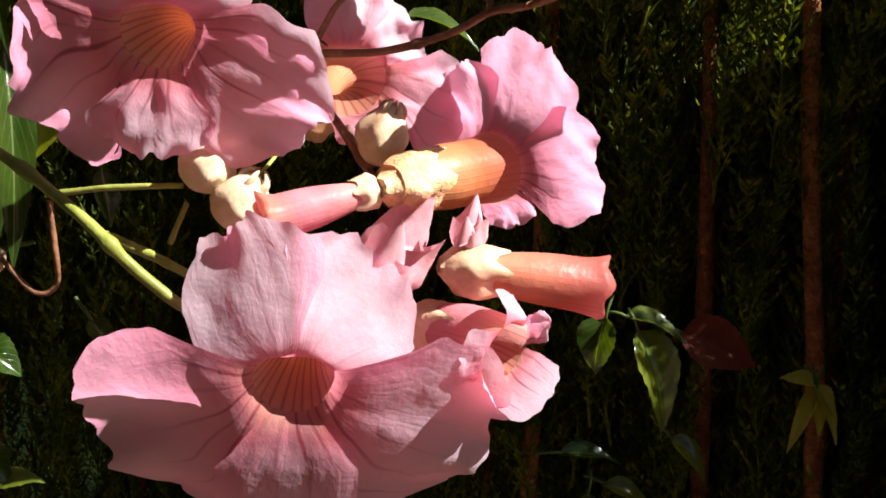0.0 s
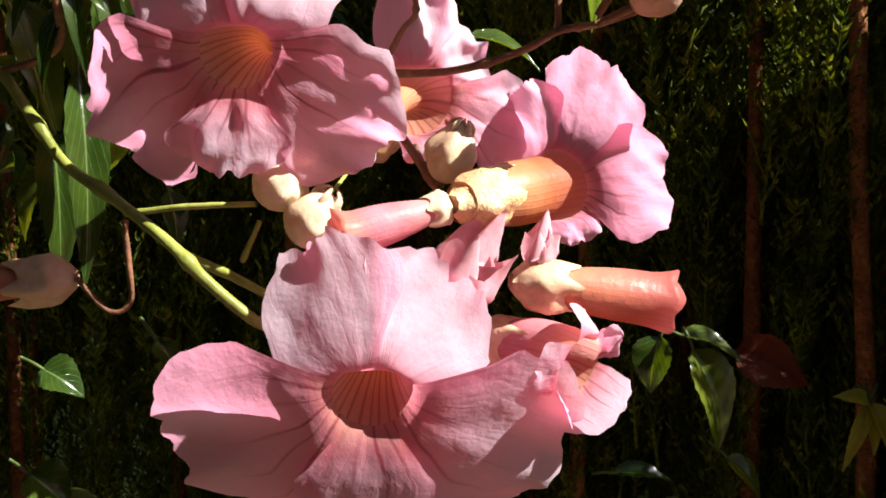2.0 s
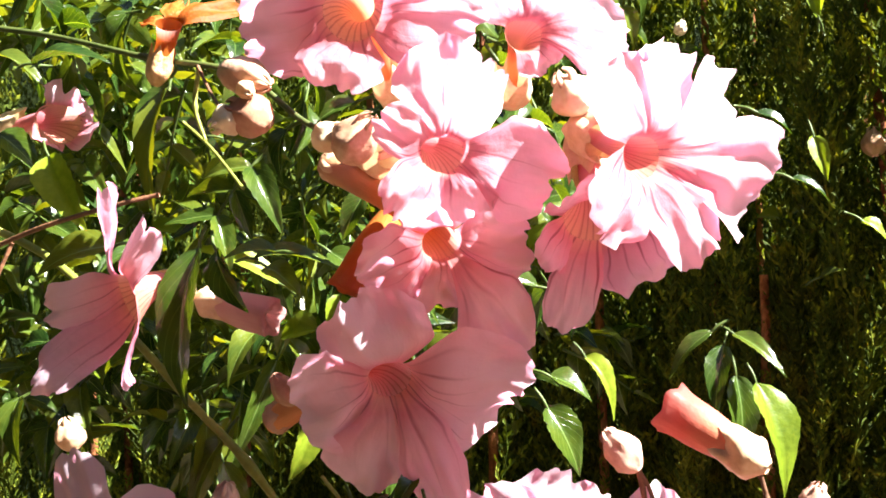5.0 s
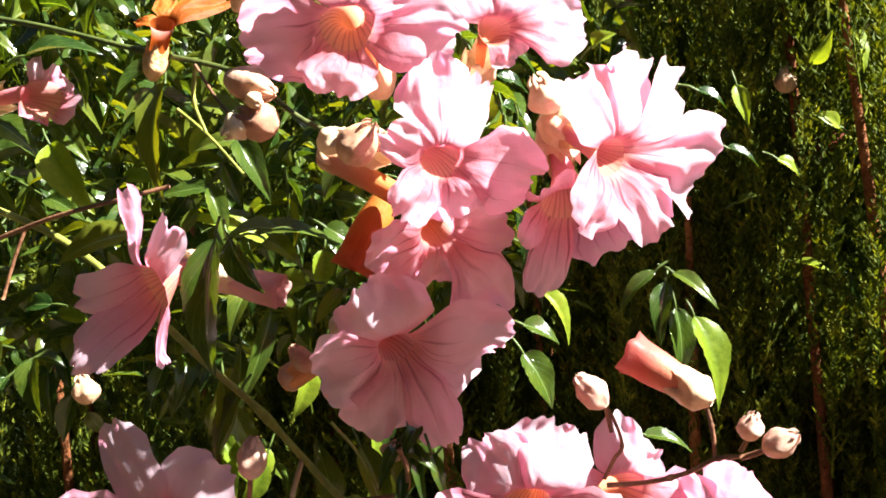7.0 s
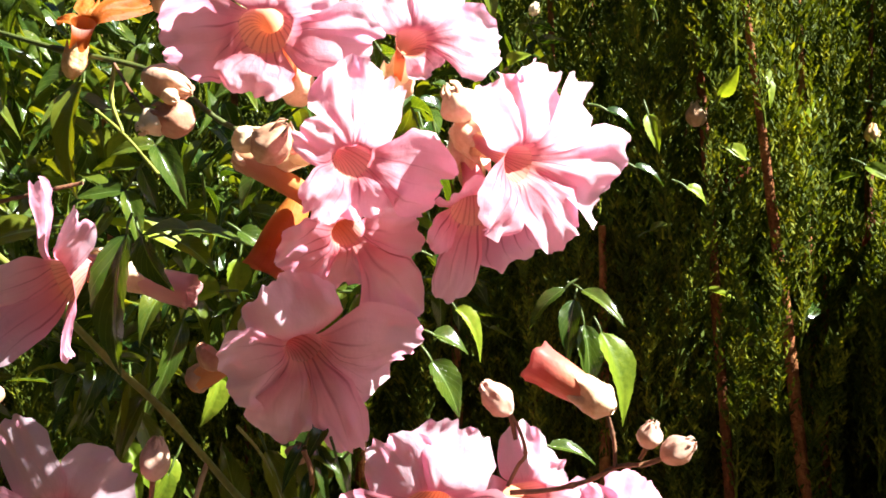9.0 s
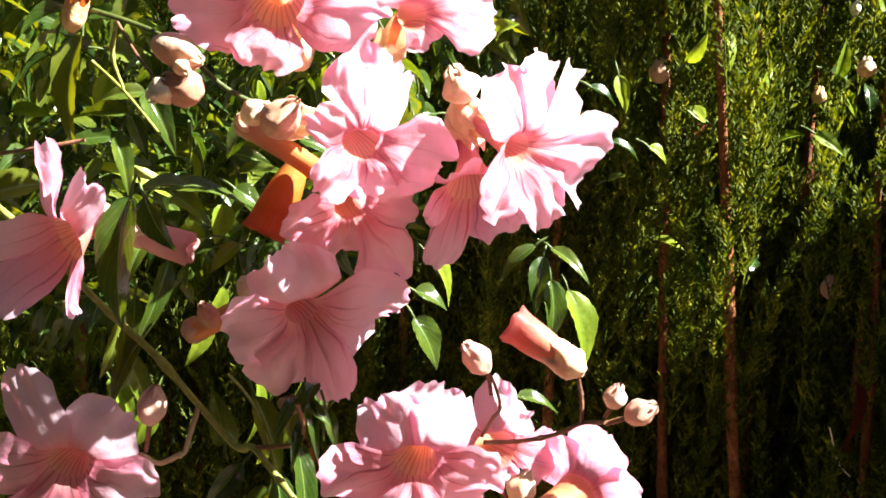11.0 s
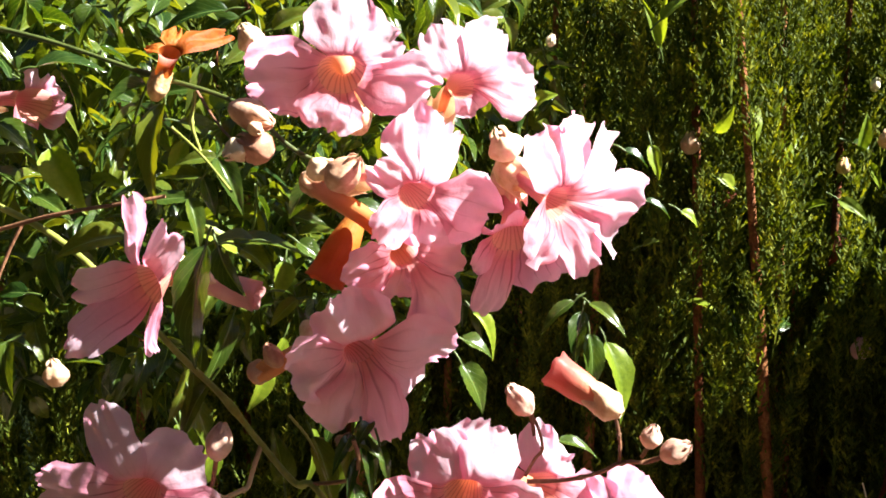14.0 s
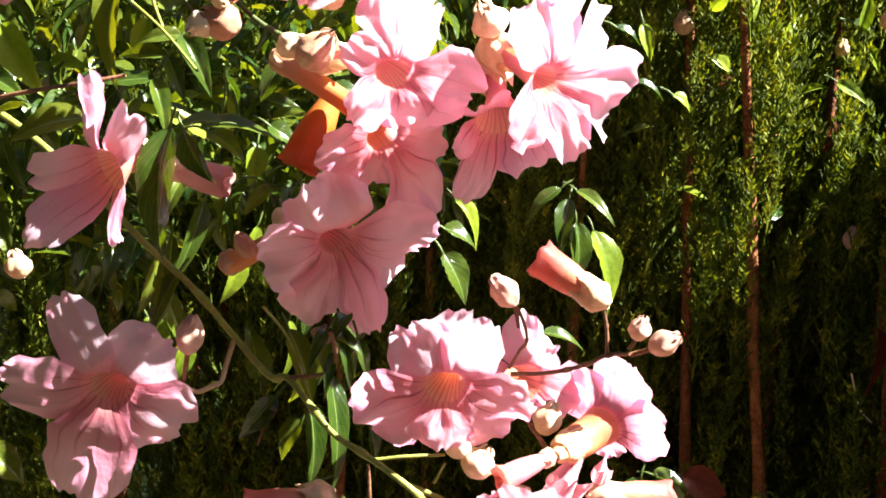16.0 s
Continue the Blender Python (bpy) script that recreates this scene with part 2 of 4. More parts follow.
LEAF_YELLOW = mottled("leaf_yellow", [(0.30, 0.28, 0.03), (0.45, 0.42, 0.05), (0.30, 0.34, 0.05)], 60, 0.45, share=0.35)
NEEDLE = mottled("conifer_green", [(0.010, 0.017, 0.003), (0.066, 0.096, 0.009), (0.37, 0.38, 0.028)], 60, 0.65, 0.3, 0.12, share=0.35, tint=(1.3, 1.15, 0.35), rand=False)
BARK = mottled("bark_redbrown", [(0.08, 0.026, 0.011), (0.21, 0.075, 0.027), (0.42, 0.19, 0.07)], 70, 0.85, 1.0, 0.15, dist=0.003)
# near-black green: the gloom deep in the hedge is put into the colour
HEDGE_WALL_SHADE = mottled("hedge_wall_shade_green", [(0.008, 0.014, 0.005), (0.016, 0.026, 0.007), (0.035, 0.05, 0.011)], 30, 0.9, 1.0, 0.05, dist=0.03)
# unseen soil, made pale and warm to bounce sun up onto the petals
SOIL = mottled("soil_bounce", [(0.075, 0.05, 0.032), (0.125, 0.09, 0.058), (0.18, 0.135, 0.09)], 12, 0.95, 1.0, 0.1, dist=0.02)


# ---- mesh helpers ----
def mesh_object(name, verts, faces, material, parent=None, label="", uvs=None, smooth=True):
    me = bpy.data.meshes.new(name)
    me.from_pydata([tuple(v) for v in verts], [], faces)
    me.materials.append(material)
    if uvs is not None:
        layer = me.uv_layers.new(name="UVMap")
        idx = np.empty(len(me.loops), dtype=np.int32)
        me.loops.foreach_get("vertex_index", idx)
        layer.data.foreach_set("uv", np.asarray(uvs, dtype=np.float32)[idx].ravel())
    if smooth:
        me.polygons.foreach_set("use_smooth", np.ones(len(me.polygons), dtype=bool))
    me.update()
    ob = new(name, me)
    if parent is not None:
        ob.parent = parent
    if label:
        ob["label"] = label
    return ob


def thing(name, at, label, category, group=""):
    """An Empty at the base of a thing; its parts are given in places relative to it."""
    ob = new(name)
    ob.location = at
    ob.empty_display_size = 0.01
    return tagged(ob, label, category, group)


def grid_faces(nu, nv, wrap=False):
    cols = nv if wrap else nv - 1
    return [(i * nv + j, i * nv + (j + 1) % nv, (i + 1) * nv + (j + 1) % nv, (i + 1) * nv + j) for i in range(nu - 1) for j in range(cols)]


def wob(x, y=0.0, z=0.0):
    return noise.noise(Vector((x, y, z)))


def smooth_line(points, steps=6):
    """A Catmull-Rom line through the points."""
    p = [Vector(q) for q in points]
    p = [p[0] * 2 - p[1]] + p + [p[-1] * 2 - p[-2]]
    out = []
    for k in range(1, len(p) - 2):
        for s in range(steps):
            t = s / steps
            out.append(0.5 * (2 * p[k] + (p[k + 1] - p[k - 1]) * t + (2 * p[k - 1] - 5 * p[k] + 4 * p[k + 1] - p[k + 2]) * t * t + (3 * p[k] - p[k - 1] - 3 * p[k + 1] + p[k + 2]) * t ** 3))
    return out + [p[-2]]


def sweep(line, radius, nv=10, flat=1.0, rough=0.0, seed=0.0, cap=True):
    """Rings along a line; radius(s) with s from 0 to 1. Returns verts, faces, uvs."""
    verts, uvs, n = [], [], len(line)
    side = None
    for i, q in enumerate(line):
        d = (line[min(i + 1, n - 1)] - line[max(i - 1, 0)]).normalized()
        if side is None:
            side = d.orthogonal().normalized()
        side = (side - d * side.dot(d)).normalized()
        other = d.cross(side)
        s = i / (n - 1)
        for j in range(nv):
            a = 2 * math.pi * j / nv
            r = radius(s) * (1 + rough * wob(seed + 3 * math.cos(a), 3 * math.sin(a), s * 9))
            verts.append(q + side * (r * math.cos(a)) + other * (r * flat * math.sin(a)))
            uvs.append((j / nv, s * 0.5))
    faces = grid_faces(n, nv, True)
    if cap:
        faces.append(tuple(range(nv)))
        faces.append(tuple(reversed(range((n - 1) * nv, n * nv))))
    return verts, faces, uvs


def rel(verts, at):
    at = Vector(at)
    return [Vector(v) - at for v in verts]


# ---- flowers ----
def calyx_mesh(base, tip, r, parent, material, at, seed=0.0, teeth=0.30, label="", name="calyx", points=5):
    """A bell of five fused sepals from base towards tip, wrinkled, with short pointed teeth."""
    base, tip = Vector(base), Vector(tip)
    ax = tip - base
    length, ax = ax.length, ax.normalized()
    e1 = ax.orthogonal().normalized()
    e2 = ax.cross(e1)
    nu, nv = 13, 30
    verts = []
    for i in range(nu):
        s = i / (nu - 1)
        prof = 0.30 + 0.72 * math.sin(min(1.0, s / 0.52) * math.pi / 2) - 0.16 * max(0.0, (s - 0.6) / 0.4) ** 2
        for j in range(nv):
            a = 2 * math.pi * j / nv
            ridge = 1 + 0.10 * math.cos(5 * a + seed + s) * s + 0.06 * wob(seed + 6 * math.cos(a), 6 * math.sin(a), s * 7) + 0.17 * wob(seed + 2.2 * math.cos(a), 2.2 * math.sin(a), s * 3.2)
            tooth = (0.5 + 0.5 * math.cos(points * a + seed)) ** 2 * max(0.0, (s - 0.7) / 0.3) ** 1.5 * teeth
            rr = r * prof * ridge * (1 + 0.25 * tooth)
            verts.append(base + ax * (length * (s * 0.92 + tooth)) + (e1 * math.cos(a) + e2 * math.sin(a)) * rr)
    faces = grid_faces(nu, nv, True) + [tuple(range(nv))]
    return mesh_object(name, rel(verts, at), faces, material, parent, label)


def rim(angle):
    """How far the mouth flares at an angle about the axis: least at the top."""
    return 1 - 0.74 * max(0.0, math.sin(angle)) ** 1.4 + 0.25 * max(0.0, -math.sin(angle)) ** 1.2


def lobe_mesh(k, lobes, frame3, r_body, r_flare, seed, ruffle, tube_len):
    """One spreading lobe: from its sector of the tube's mouth out to its rounded, ruffled tip."""
    n, er, eu = frame3
    th, r, z, w = lobes[k][:4]
    curl = lobes[k][4] if len(lobes[k]) > 4 else 0.0
    m = len(lobes)
    prev, nxt = lobes[k - 1][0] - (360 if k == 0 else 0), lobes[(k + 1) % m][0] + (360 if k == m - 1 else 0)
    lo, hi = radians((prev + th) / 2), radians((th + nxt) / 2)
    if m < 5 or hi - lo > radians(140):
        lo, hi = max(lo, radians(th - 60)), min(hi, radians(th + 60))
    th = radians(th)
    rm = r_body + r_flare * rim(th)
    d, t = (math.cos(th), math.sin(th)), (-math.sin(th), math.cos(th))
    span = max(r - rm, 6.0)
    p0, p3 = (rm, 0.0), (r, z)
    # the lobe leaves the mouth in the tube's own direction
    out, on = r_flare * rim(th) * 5.8, tube_len
    p1 = (rm + span * 0.26 * out / math.hypot(out, on), span * 0.26 * on / math.hypot(out, on))
    p2 = (rm + span * 0.60, z + span * (0.10 + curl))
    nu, nv = 22, 31
    verts, uvs = [], []
    for i in range(nu):
        for j in range(nv):
            u, v = i / (nu - 1), 2 * j / (nv - 1) - 1
            reach = 1 - 0.30 * abs(v) ** 3.4 + 0.08 * wob(seed + v * 2.3, k * 7.3) + 0.085 * wob(seed + v * 5.2, k * 3.1) + 0.02 * wob(seed + v * 9, k) + 0.005 * wob(seed + v * 21, k)
            reach -= 0.05 * math.exp(-((v - 0.25 * wob(seed, k * 2.0)) / 0.16) ** 2)
            q = u * reach
            b0, b1, b2, b3 = (1 - q) ** 3, 3 * q * (1 - q) ** 2, 3 * q * q * (1 - q), q ** 3
            rho = b0 * p0[0] + b1 * p1[0] + b2 * p2[0] + b3 * p3[0]
            zet = b0 * p0[1] + b1 * p1[1] + b2 * p2[1] + b3 * p3[1]
            ph = lo + (hi - lo) * (v + 1) / 2
            base_half = rm * math.sin(min((hi - lo) / 2, 1.2))
            grow = math.sin(min(1.0, q / 0.38) * math.pi / 2)
            half = base_half + (w * 0.53 - base_half) * grow
            half *= 1 - 0.16 * max(0.0, (q - 0.68) / 0.32) ** 2 - 0.16 * q * wob(seed + 5.5 * q, (4.0 if v > 0 else -4.0), k)
            # neighbouring lobes are fused near the throat: none is wider than its sector there
            room = rho * math.tan(min(hi - th if v > 0 else th - lo, 1.1)) * (1.18 + 1.1 * max(0.0, q - 0.35))
            half = min(half, max(room, base_half))
            fx, fy = d[0] * rho + t[0] * half * v, d[1] * rho + t[1] * half * v
            here = (r_body + r_flare * rim(ph)) / rm
            bx, by = rho * here * math.cos(ph), rho * here * math.sin(ph)
            bl = min(1.0, q / 0.30)
            bl = bl * bl * (3 - 2 * bl)
            x, y = bx + (fx - bx) * bl, by + (fy - by) * bl
            wave = wob(seed + 1.7 * v + k * 5.1, q * 1.6) * 7.5 * q ** 1.3 + wob(seed * 2 + 3.2 * v, q * 4.2, k * 3.0) * 2.4 * q ** 1.8
            wave += wob(seed * 3 + 6 * v, q * 8, k * 2.0) * 0.8 * q
            wave += math.sin(9 * v + 5 * wob(seed + v, k * 1.7)) * 1.2 * q ** 5
            cup = -1.5 * v * v * q + (1.1 if k % 2 else -0.4) * q
            groove = -0.25 * math.exp(-(v / 0.13) ** 2) * q * (1 - q) * 4
            zz = zet + ruffle * wave * (w / 30) + cup + groove
            verts.append((er * x + eu * y + n * zz) * 0.001)
            uvs.append((ph / (2 * math.pi), 0.5 + 0.5 * q))
    return verts, grid_faces(nu, nv), uvs


def flower(label, mouth, face, base, rm=11, lobes=(), tube=None, petal=None, body=0.46, flare=0.84, calyx=None, ruffle=1.0, stamen=False, throat=None, group="open trumpet flowers", calyx_len=0.018, calyx_r=0.0075, name="trumpet_flower", droop=0.35, narrow=0.26):
    """A trumpet-shaped flower: calyx, tube and spreading lobes (degrees about the axis, reach, height along it and width in mm)."""
    mouth, base = Vector(mouth), Vector(base)
    n = Vector(face).normalized()
    eu = (Vector((0, 0, 1)) - n * n.z).normalized()
    er = eu.cross(n)
    ob = thing(name, base, label, "flower", group)
    seed = 10 * (mouth.x * 37 + mouth.z * 53)
    # tube
    length = (mouth - base).length
    a, b = mouth - Vector(throat or face).normalized() * length * 0.45, base + (mouth - base) * droop
    line = []
    for i in range(19):
        s = i / 18
        line.append(base * (1 - s) ** 3 + b * 3 * s * (1 - s) ** 2 + a * 3 * s * s * (1 - s) + mouth * s ** 3)
    nv = 40
    verts, uvs = [], []
    for i, q in enumerate(line):
        s = i / 18
        dd = (line[min(i + 1, 18)] - line[max(i - 1, 0)]).normalized()
        turn = max(0.0, (s - 0.5) / 0.5)
        turn = turn * turn * (3 - 2 * turn)
        dd = (dd * (1 - turn) + n * turn).normalized()
        u2 = (eu - dd * eu.dot(dd)).normalized()
        r2 = u2.cross(dd)
        prof = narrow + (body - narrow) * math.sin(min(1.0, max(0.0, s - 0.10) / 0.45) * math.pi / 2) ** 1.3
        for j in range(nv):
            an = 2 * math.pi * j / nv
            r = rm * 0.001 * (prof + flare * rim(an) * max(0.0, (s - 0.45) / 0.55) ** 3.2) * (1 + 0.05 * wob(seed + 2 * math.cos(an), 2 * math.sin(an), s * 4) * (1 - s))
            verts.append(q + r2 * (r * math.cos(an)) + u2 * (r * math.sin(an)))
            uvs.append((j / nv, 0.5 * s))
    mesh_object("tube", rel(verts, base), grid_faces(19, nv, True), tube or TUBE, ob, uvs=uvs)
    off = mouth - base
    for k in range(len(lobes)):
        v, f, uv = lobe_mesh(k, lobes, (n, er, eu), rm * body, rm * flare, seed + 3 * k, ruffle, length * 1000)
        mesh_object("petal", [q + off for q in v], f, petal or PETAL, ob, uvs=uv)
    d0 = (line[4] - line[0]).normalized()
    calyx_mesh(base - d0 * 0.003, base + d0 * calyx_len, calyx_r, ob, calyx or CALYX, base, seed)
    if stamen:
        for sx in (-2.0,):
            pts = [off - n * 0.020 + er * sx * 0.001 + eu * 0.004, off - n * 0.008 + er * sx * 0.0012 + eu * 0.005, off + n * 0.001 + er * sx * 0.0009 + eu * 0.003]
            v, f, uv = sweep(smooth_line(pts, 4), lambda s: 0.0006 + 0.0009 * max(0, s - 0.7) * 3, 8)
            mesh_object("stamen", v, f, STAMEN, ob)
    return ob


def closed_trumpet(label, base, tip, r_mouth, calyx_len=0.02, calyx_r=0.0085, tube=None, calyx=None, frill=0.25, bend=(0, 0, 0)):
    """A flower still shut: calyx and a tube that widens to a folded tip."""
    base, tip = Vector(base), Vector(tip)
    ob = thing("closed_flower", base, label, "flower", "closed trumpet flowers")
    mid = (base + tip) / 2 + Vector(bend)
    line = [base * (1 - s) ** 2 + mid * 2 * s * (1 - s) + tip * s * s for s in [i / 20 for i in range(21)]]
    seed = base.x * 91 + base.z * 37
    nv = 40
    side = (line[1] - line[0]).orthogonal().normalized()
    verts, uvs = [], []
    for i, q in enumerate(line):
        s = i / 20
        d = (line[min(i + 1, 20)] - line[max(i - 1, 0)]).normalized()
        side = (side - d * side.dot(d)).normalized()
        oth = d.cross(side)
        prof = 0.42 + 0.58 * math.sin(min(1, s / 0.8) * math.pi / 2) + frill * max(0, (s - 0.86) / 0.14) ** 1.5
        for j in range(nv):
            a = 2 * math.pi * j / nv
            fold = 1 + max(0, (s - 0.7) / 0.3) ** 1.5 * (0.07 * math.cos(5 * a + seed) + 0.10 * wob(seed + 3 * math.cos(a), 3 * math.sin(a), s * 3))
            shift = 0.07 * (tip - base).length * max(0, (s - 0.8) / 0.2) * (0.5 + 0.5 * math.cos(5 * a + seed + 0.6)) * 0.6
            r = r_mouth * prof * fold
            verts.append(q + side * (r * math.cos(a)) + oth * (r * math.sin(a)) + d * shift)
            uvs.append((j / nv, 0.5 * s))
    # folded-in tips close the mouth
    q = line[-1]
    d = (line[-1] - line[-2]).normalized()
    for ring, (rr, back) in enumerate(((0.72, 0.001), (0.30, -0.004))):
        for j in range(nv):
            a = 2 * math.pi * j / nv
            r = r_mouth * rr * (1 + 0.25 * math.cos(5 * a + seed))
            verts.append(q + d * back + side * (r * math.cos(a)) + oth * (r * math.sin(a)))
            uvs.append((j / nv, 0.5))
    faces = grid_faces(23, nv, True) + [tuple(reversed(range(22 * nv, 23 * nv)))]
    mesh_object("tube", rel(verts, base), faces, tube or TUBE_TERRA, ob, uvs=uvs)
    d0 = (line[3] - line[0]).normalized()
    calyx_mesh(base - d0 * 0.003, base + d0 * calyx_len, calyx_r, ob, calyx or CALYX, base, seed)
    return ob


def pointed_calyx(label, base, tip, r, material, teeth=1.1):
    """A calyx with five long drawn-out points."""
    ob = thing("pointed_calyx", base, label, "calyx", "pointed calyces")
    cup = calyx_mesh(base, tip, r, ob, material, base, Vector(base).x * 60, teeth * 0.7, points=3)
    base, tip = Vector(base), Vector(tip)
    ax = tip - base
    length, ax = ax.length, ax.normalized()
    e1 = ax.orthogonal().normalized()
    e2 = ax.cross(e1)
    for k in range(2):
        w = math.pi * k + 0.5
        o = e1 * math.cos(w) + e2 * math.sin(w)
        pts = [base + ax * length * 0.70 + o * r * 0.80, base + ax * length * (0.95 + 0.35 * teeth) + o * r * 0.95, base + ax * length * (1.0 + teeth) + o * r * (1.15 + 0.3 * wob(base.z * 90, k))]
        v, f, uv = sweep(smooth_line(pts, 5), lambda q: r * 0.75 * (1 - q) ** 0.9 + 0.0002, 10, 0.4, rough=0.1)
        mesh_object("sepal", rel(v, base), f, material, cup)
    return ob


def bud(label, base, tip, r, material=None, stalk=()):
    """A bud: an egg-shaped calyx with five seams, on its stalk."""
    base, tip = Vector(base), Vector(tip)
    ob = thing("flower_bud", base, label, "flower bud", "flower buds")
    ax = tip - base
    length, ax = ax.length, ax.normalized()
    e1 = ax.orthogonal().normalized()
    e2 = ax.cross(e1)
    seed = base.x * 77 + base.z * 41
    nu, nv = 15, 30
    verts = []
    for i in range(nu):
        s = i / (nu - 1)
        prof = max(0.03, math.sin(math.pi * min(1.0, 0.06 + 0.93 * s ** 0.88)) ** 0.75)
        for j in range(nv):
            a = 2 * math.pi * j / nv
            lump = 1 + 0.13 * math.cos(5 * a + seed + 1.2 * s) * s + 0.17 * wob(seed + 2 * math.cos(a), 2 * math.sin(a), 3 * s) + 0.10 * wob(seed + 5 * math.cos(a), 6 * math.sin(a), 7 * s)
            verts.append(base + ax * (length * s) + (e1 * math.cos(a) + e2 * math.sin(a)) * (r * prof * lump))
    faces = grid_faces(nu, nv, True) + [tuple(range(nv)), tuple(reversed(range((nu - 1) * nv, nu * nv)))]
    cal = mesh_object("calyx", rel(verts, base), faces, material or CALYX, ob)
    # the sepal tips at the end
    for k in range(5):
        a = 2 * math.pi * k / 5 + seed
        o = e1 * math.cos(a) + e2 * math.sin(a)
        q = base + ax * length * 0.80 + o * r * 0.40
        v, f, uv = sweep(smooth_line([q, q + ax * r * 0.35 + o * r * 0.05, q + ax * r * 0.62 - o * r * 0.22], 3), lambda s: r * 0.24 * (1 - 0.85 * s), 8, 0.6)
        mesh_object("sepal", rel(v, base), f, material or CALYX, cal)
    if stalk:
        v, f, uv = sweep(smooth_line([*stalk, base, base + ax * 0.003]), lambda s: 0.0009 + 0.0005 * s, 10, rough=0.2)
        mesh_object("stalk", rel(v, base), f, STEM_BROWN, ob)
    return ob


VINE = thing("climbing_vine", (-0.1, 0.06, -0.05), "climbing vine with green and brown jointed stems", "climbing plant")


def stem(label, points, r0, r1, material, nodes=(), name="vine_stem"):
    """A stem along the points, tapered, with swollen nodes at some shares of its length."""
    line = smooth_line(points, 8)
    v, f, uv = sweep(line, lambda s: 0.8 * (r0 + (r1 - r0) * s) * (1 + 0.45 * sum(math.exp(-((s - q) / 0.012) ** 2) for q in nodes)), 12, rough=0.16, seed=points[0][0] * 50)
    return mesh_object("stem", rel(v, VINE.location), f, material, VINE, label)


# ---- leaves ----
def leaflet_mesh(name, length, width, droop, fold, seed, material, twist=0.0):
    nu, nv = 17, 9
    verts, uvs = [], []
    for i in range(nu):
        u = i / (nu - 1)
        half = width / 2 * (math.sin(math.pi * u ** 0.72) ** 0.85 * (1 - 0.18 * u) + 0.02 * (1 - u))
        half = max(half, 0.0002)
        for j in range(nv):
            v = 2 * j / (nv - 1) - 1
            saw = 1 + (0.07 * (i % 2) if abs(v) > 0.95 else 0)
            x = half * v * saw
            z = -droop * length * u * u + fold * abs(v) * half + 0.10 * width * wob(seed + u * 4, v * 1.5) * abs(v) + twist * x * u
            verts.append((x, length * (u - 0.25 * droop * u * u), z))
            uvs.append((0.5 + v / 2, u))
    me_ob = mesh_object(name, verts, grid_faces(nu, nv), material, uvs=uvs)
    return me_ob


def leaf_at(label, base, tip, width, up=(0.15, -0.55, 0.8), droop=0.42, fold=0.5, material=None, name="leaflet_leaf", group="single leaves of the vine"):
    """A single leaf blade from its base to its tip, with a short stalk."""
    base, tip = Vector(base), Vector(tip)
    y = tip - base
    length = y.length
    y.normalize()
    z = Vector(up)
    z = (z - y * z.dot(y)).normalized()
    ob = thing(name, base, label, "leaf", group)
    ob.matrix_basis = Matrix.Translation(base) @ Matrix((y.cross(z), y, z)).transposed().to_4x4()
    blade = leaflet_mesh("blade", length / (1 - 0.25 * droop), width, droop, fold, base.x * 90 + base.z * 60, material or LEAF, 0.3)
    blade.parent = ob
    blade.rotation_euler = (math.atan(droop), 0, 0)
    v, f, uv = sweep(smooth_line([(0, -0.008, -0.002), (0, -0.003, 0), (0, 0.002, 0)], 3), lambda s: 0.0006, 6)
    mesh_object("stalk", v, f, STALK, ob)
    return ob


LEAFLETS = []
for q in range(9):
    tmp = leaflet_mesh("leaflet", 0.041 + 0.005 * (q % 3), 0.016 + 0.0022 * (q % 4), 0.15 + 0.2 * (q % 4), 0.35 + 0.25 * (q % 3), q * 9.7, LEAF, 0.4 * (q % 3 - 1))
    LEAFLETS.append(tmp.data)
    bpy.data.objects.remove(tmp)


def compound_leaf(rng, pairs, label="dark green glossy compound leaf of the climbing vine", size=1.0, material=None):
    """A pinnate leaf: a thin rachis along +y with paired leaflets and one at its end."""
    ob = thing("vine_leaf", (0, 0, 0), label, "leaf", "leaves of the vine")
    gap = 0.021 * size
    length = gap * (pairs + 0.6)
    sag = 0.22

    def at(y):
        return Vector((0, y, -sag * y * y / length))

    v, f, uv = sweep([at(length * i / 8) for i in range(9)], lambda s: 0.0009 - 0.0004 * s, 6)
    mesh_object("rachis", v, f, STALK, ob)
    spots = [(at(gap * (k + 0.7)), sd) for k in range(pairs) for sd in (-1, 1)] + [(at(length), 0)]
    for q, sd in spots:
        lf = new("leaflet", rng.choice(LEAFLETS))
        lf.parent = ob
        s = size * rng.uniform(0.72, 1.1)
        lf.matrix_basis = Matrix.Translation(q) @ Euler((radians(rng.uniform(-25, 15)), radians(sd * rng.uniform(0, 30)), radians(-sd * rng.uniform(48, 75)))).to_matrix().to_4x4() @ Matrix.Diagonal((s, s, s, 1))
    return ob


# ---- ground and hedge ----
gv, gf = [], []
for i in range(41):
    for j in range(41):
        x, y = (i - 20) / 20, (j - 20) / 20
        gx, gy = 40 * x * abs(x) ** 1.6, 40 * y * abs(y) ** 1.6
        gv.append((gx, gy, -0.9 + 0.03 * wob(gx * 1.3, gy * 1.3)))
tagged(mesh_object("ground", gv, [(a, d, c, b) for a, b, c, d in grid_faces(41, 41)], SOIL), "bare garden soil under the plants, lightened to bounce sunlight", "ground", kind="structure")


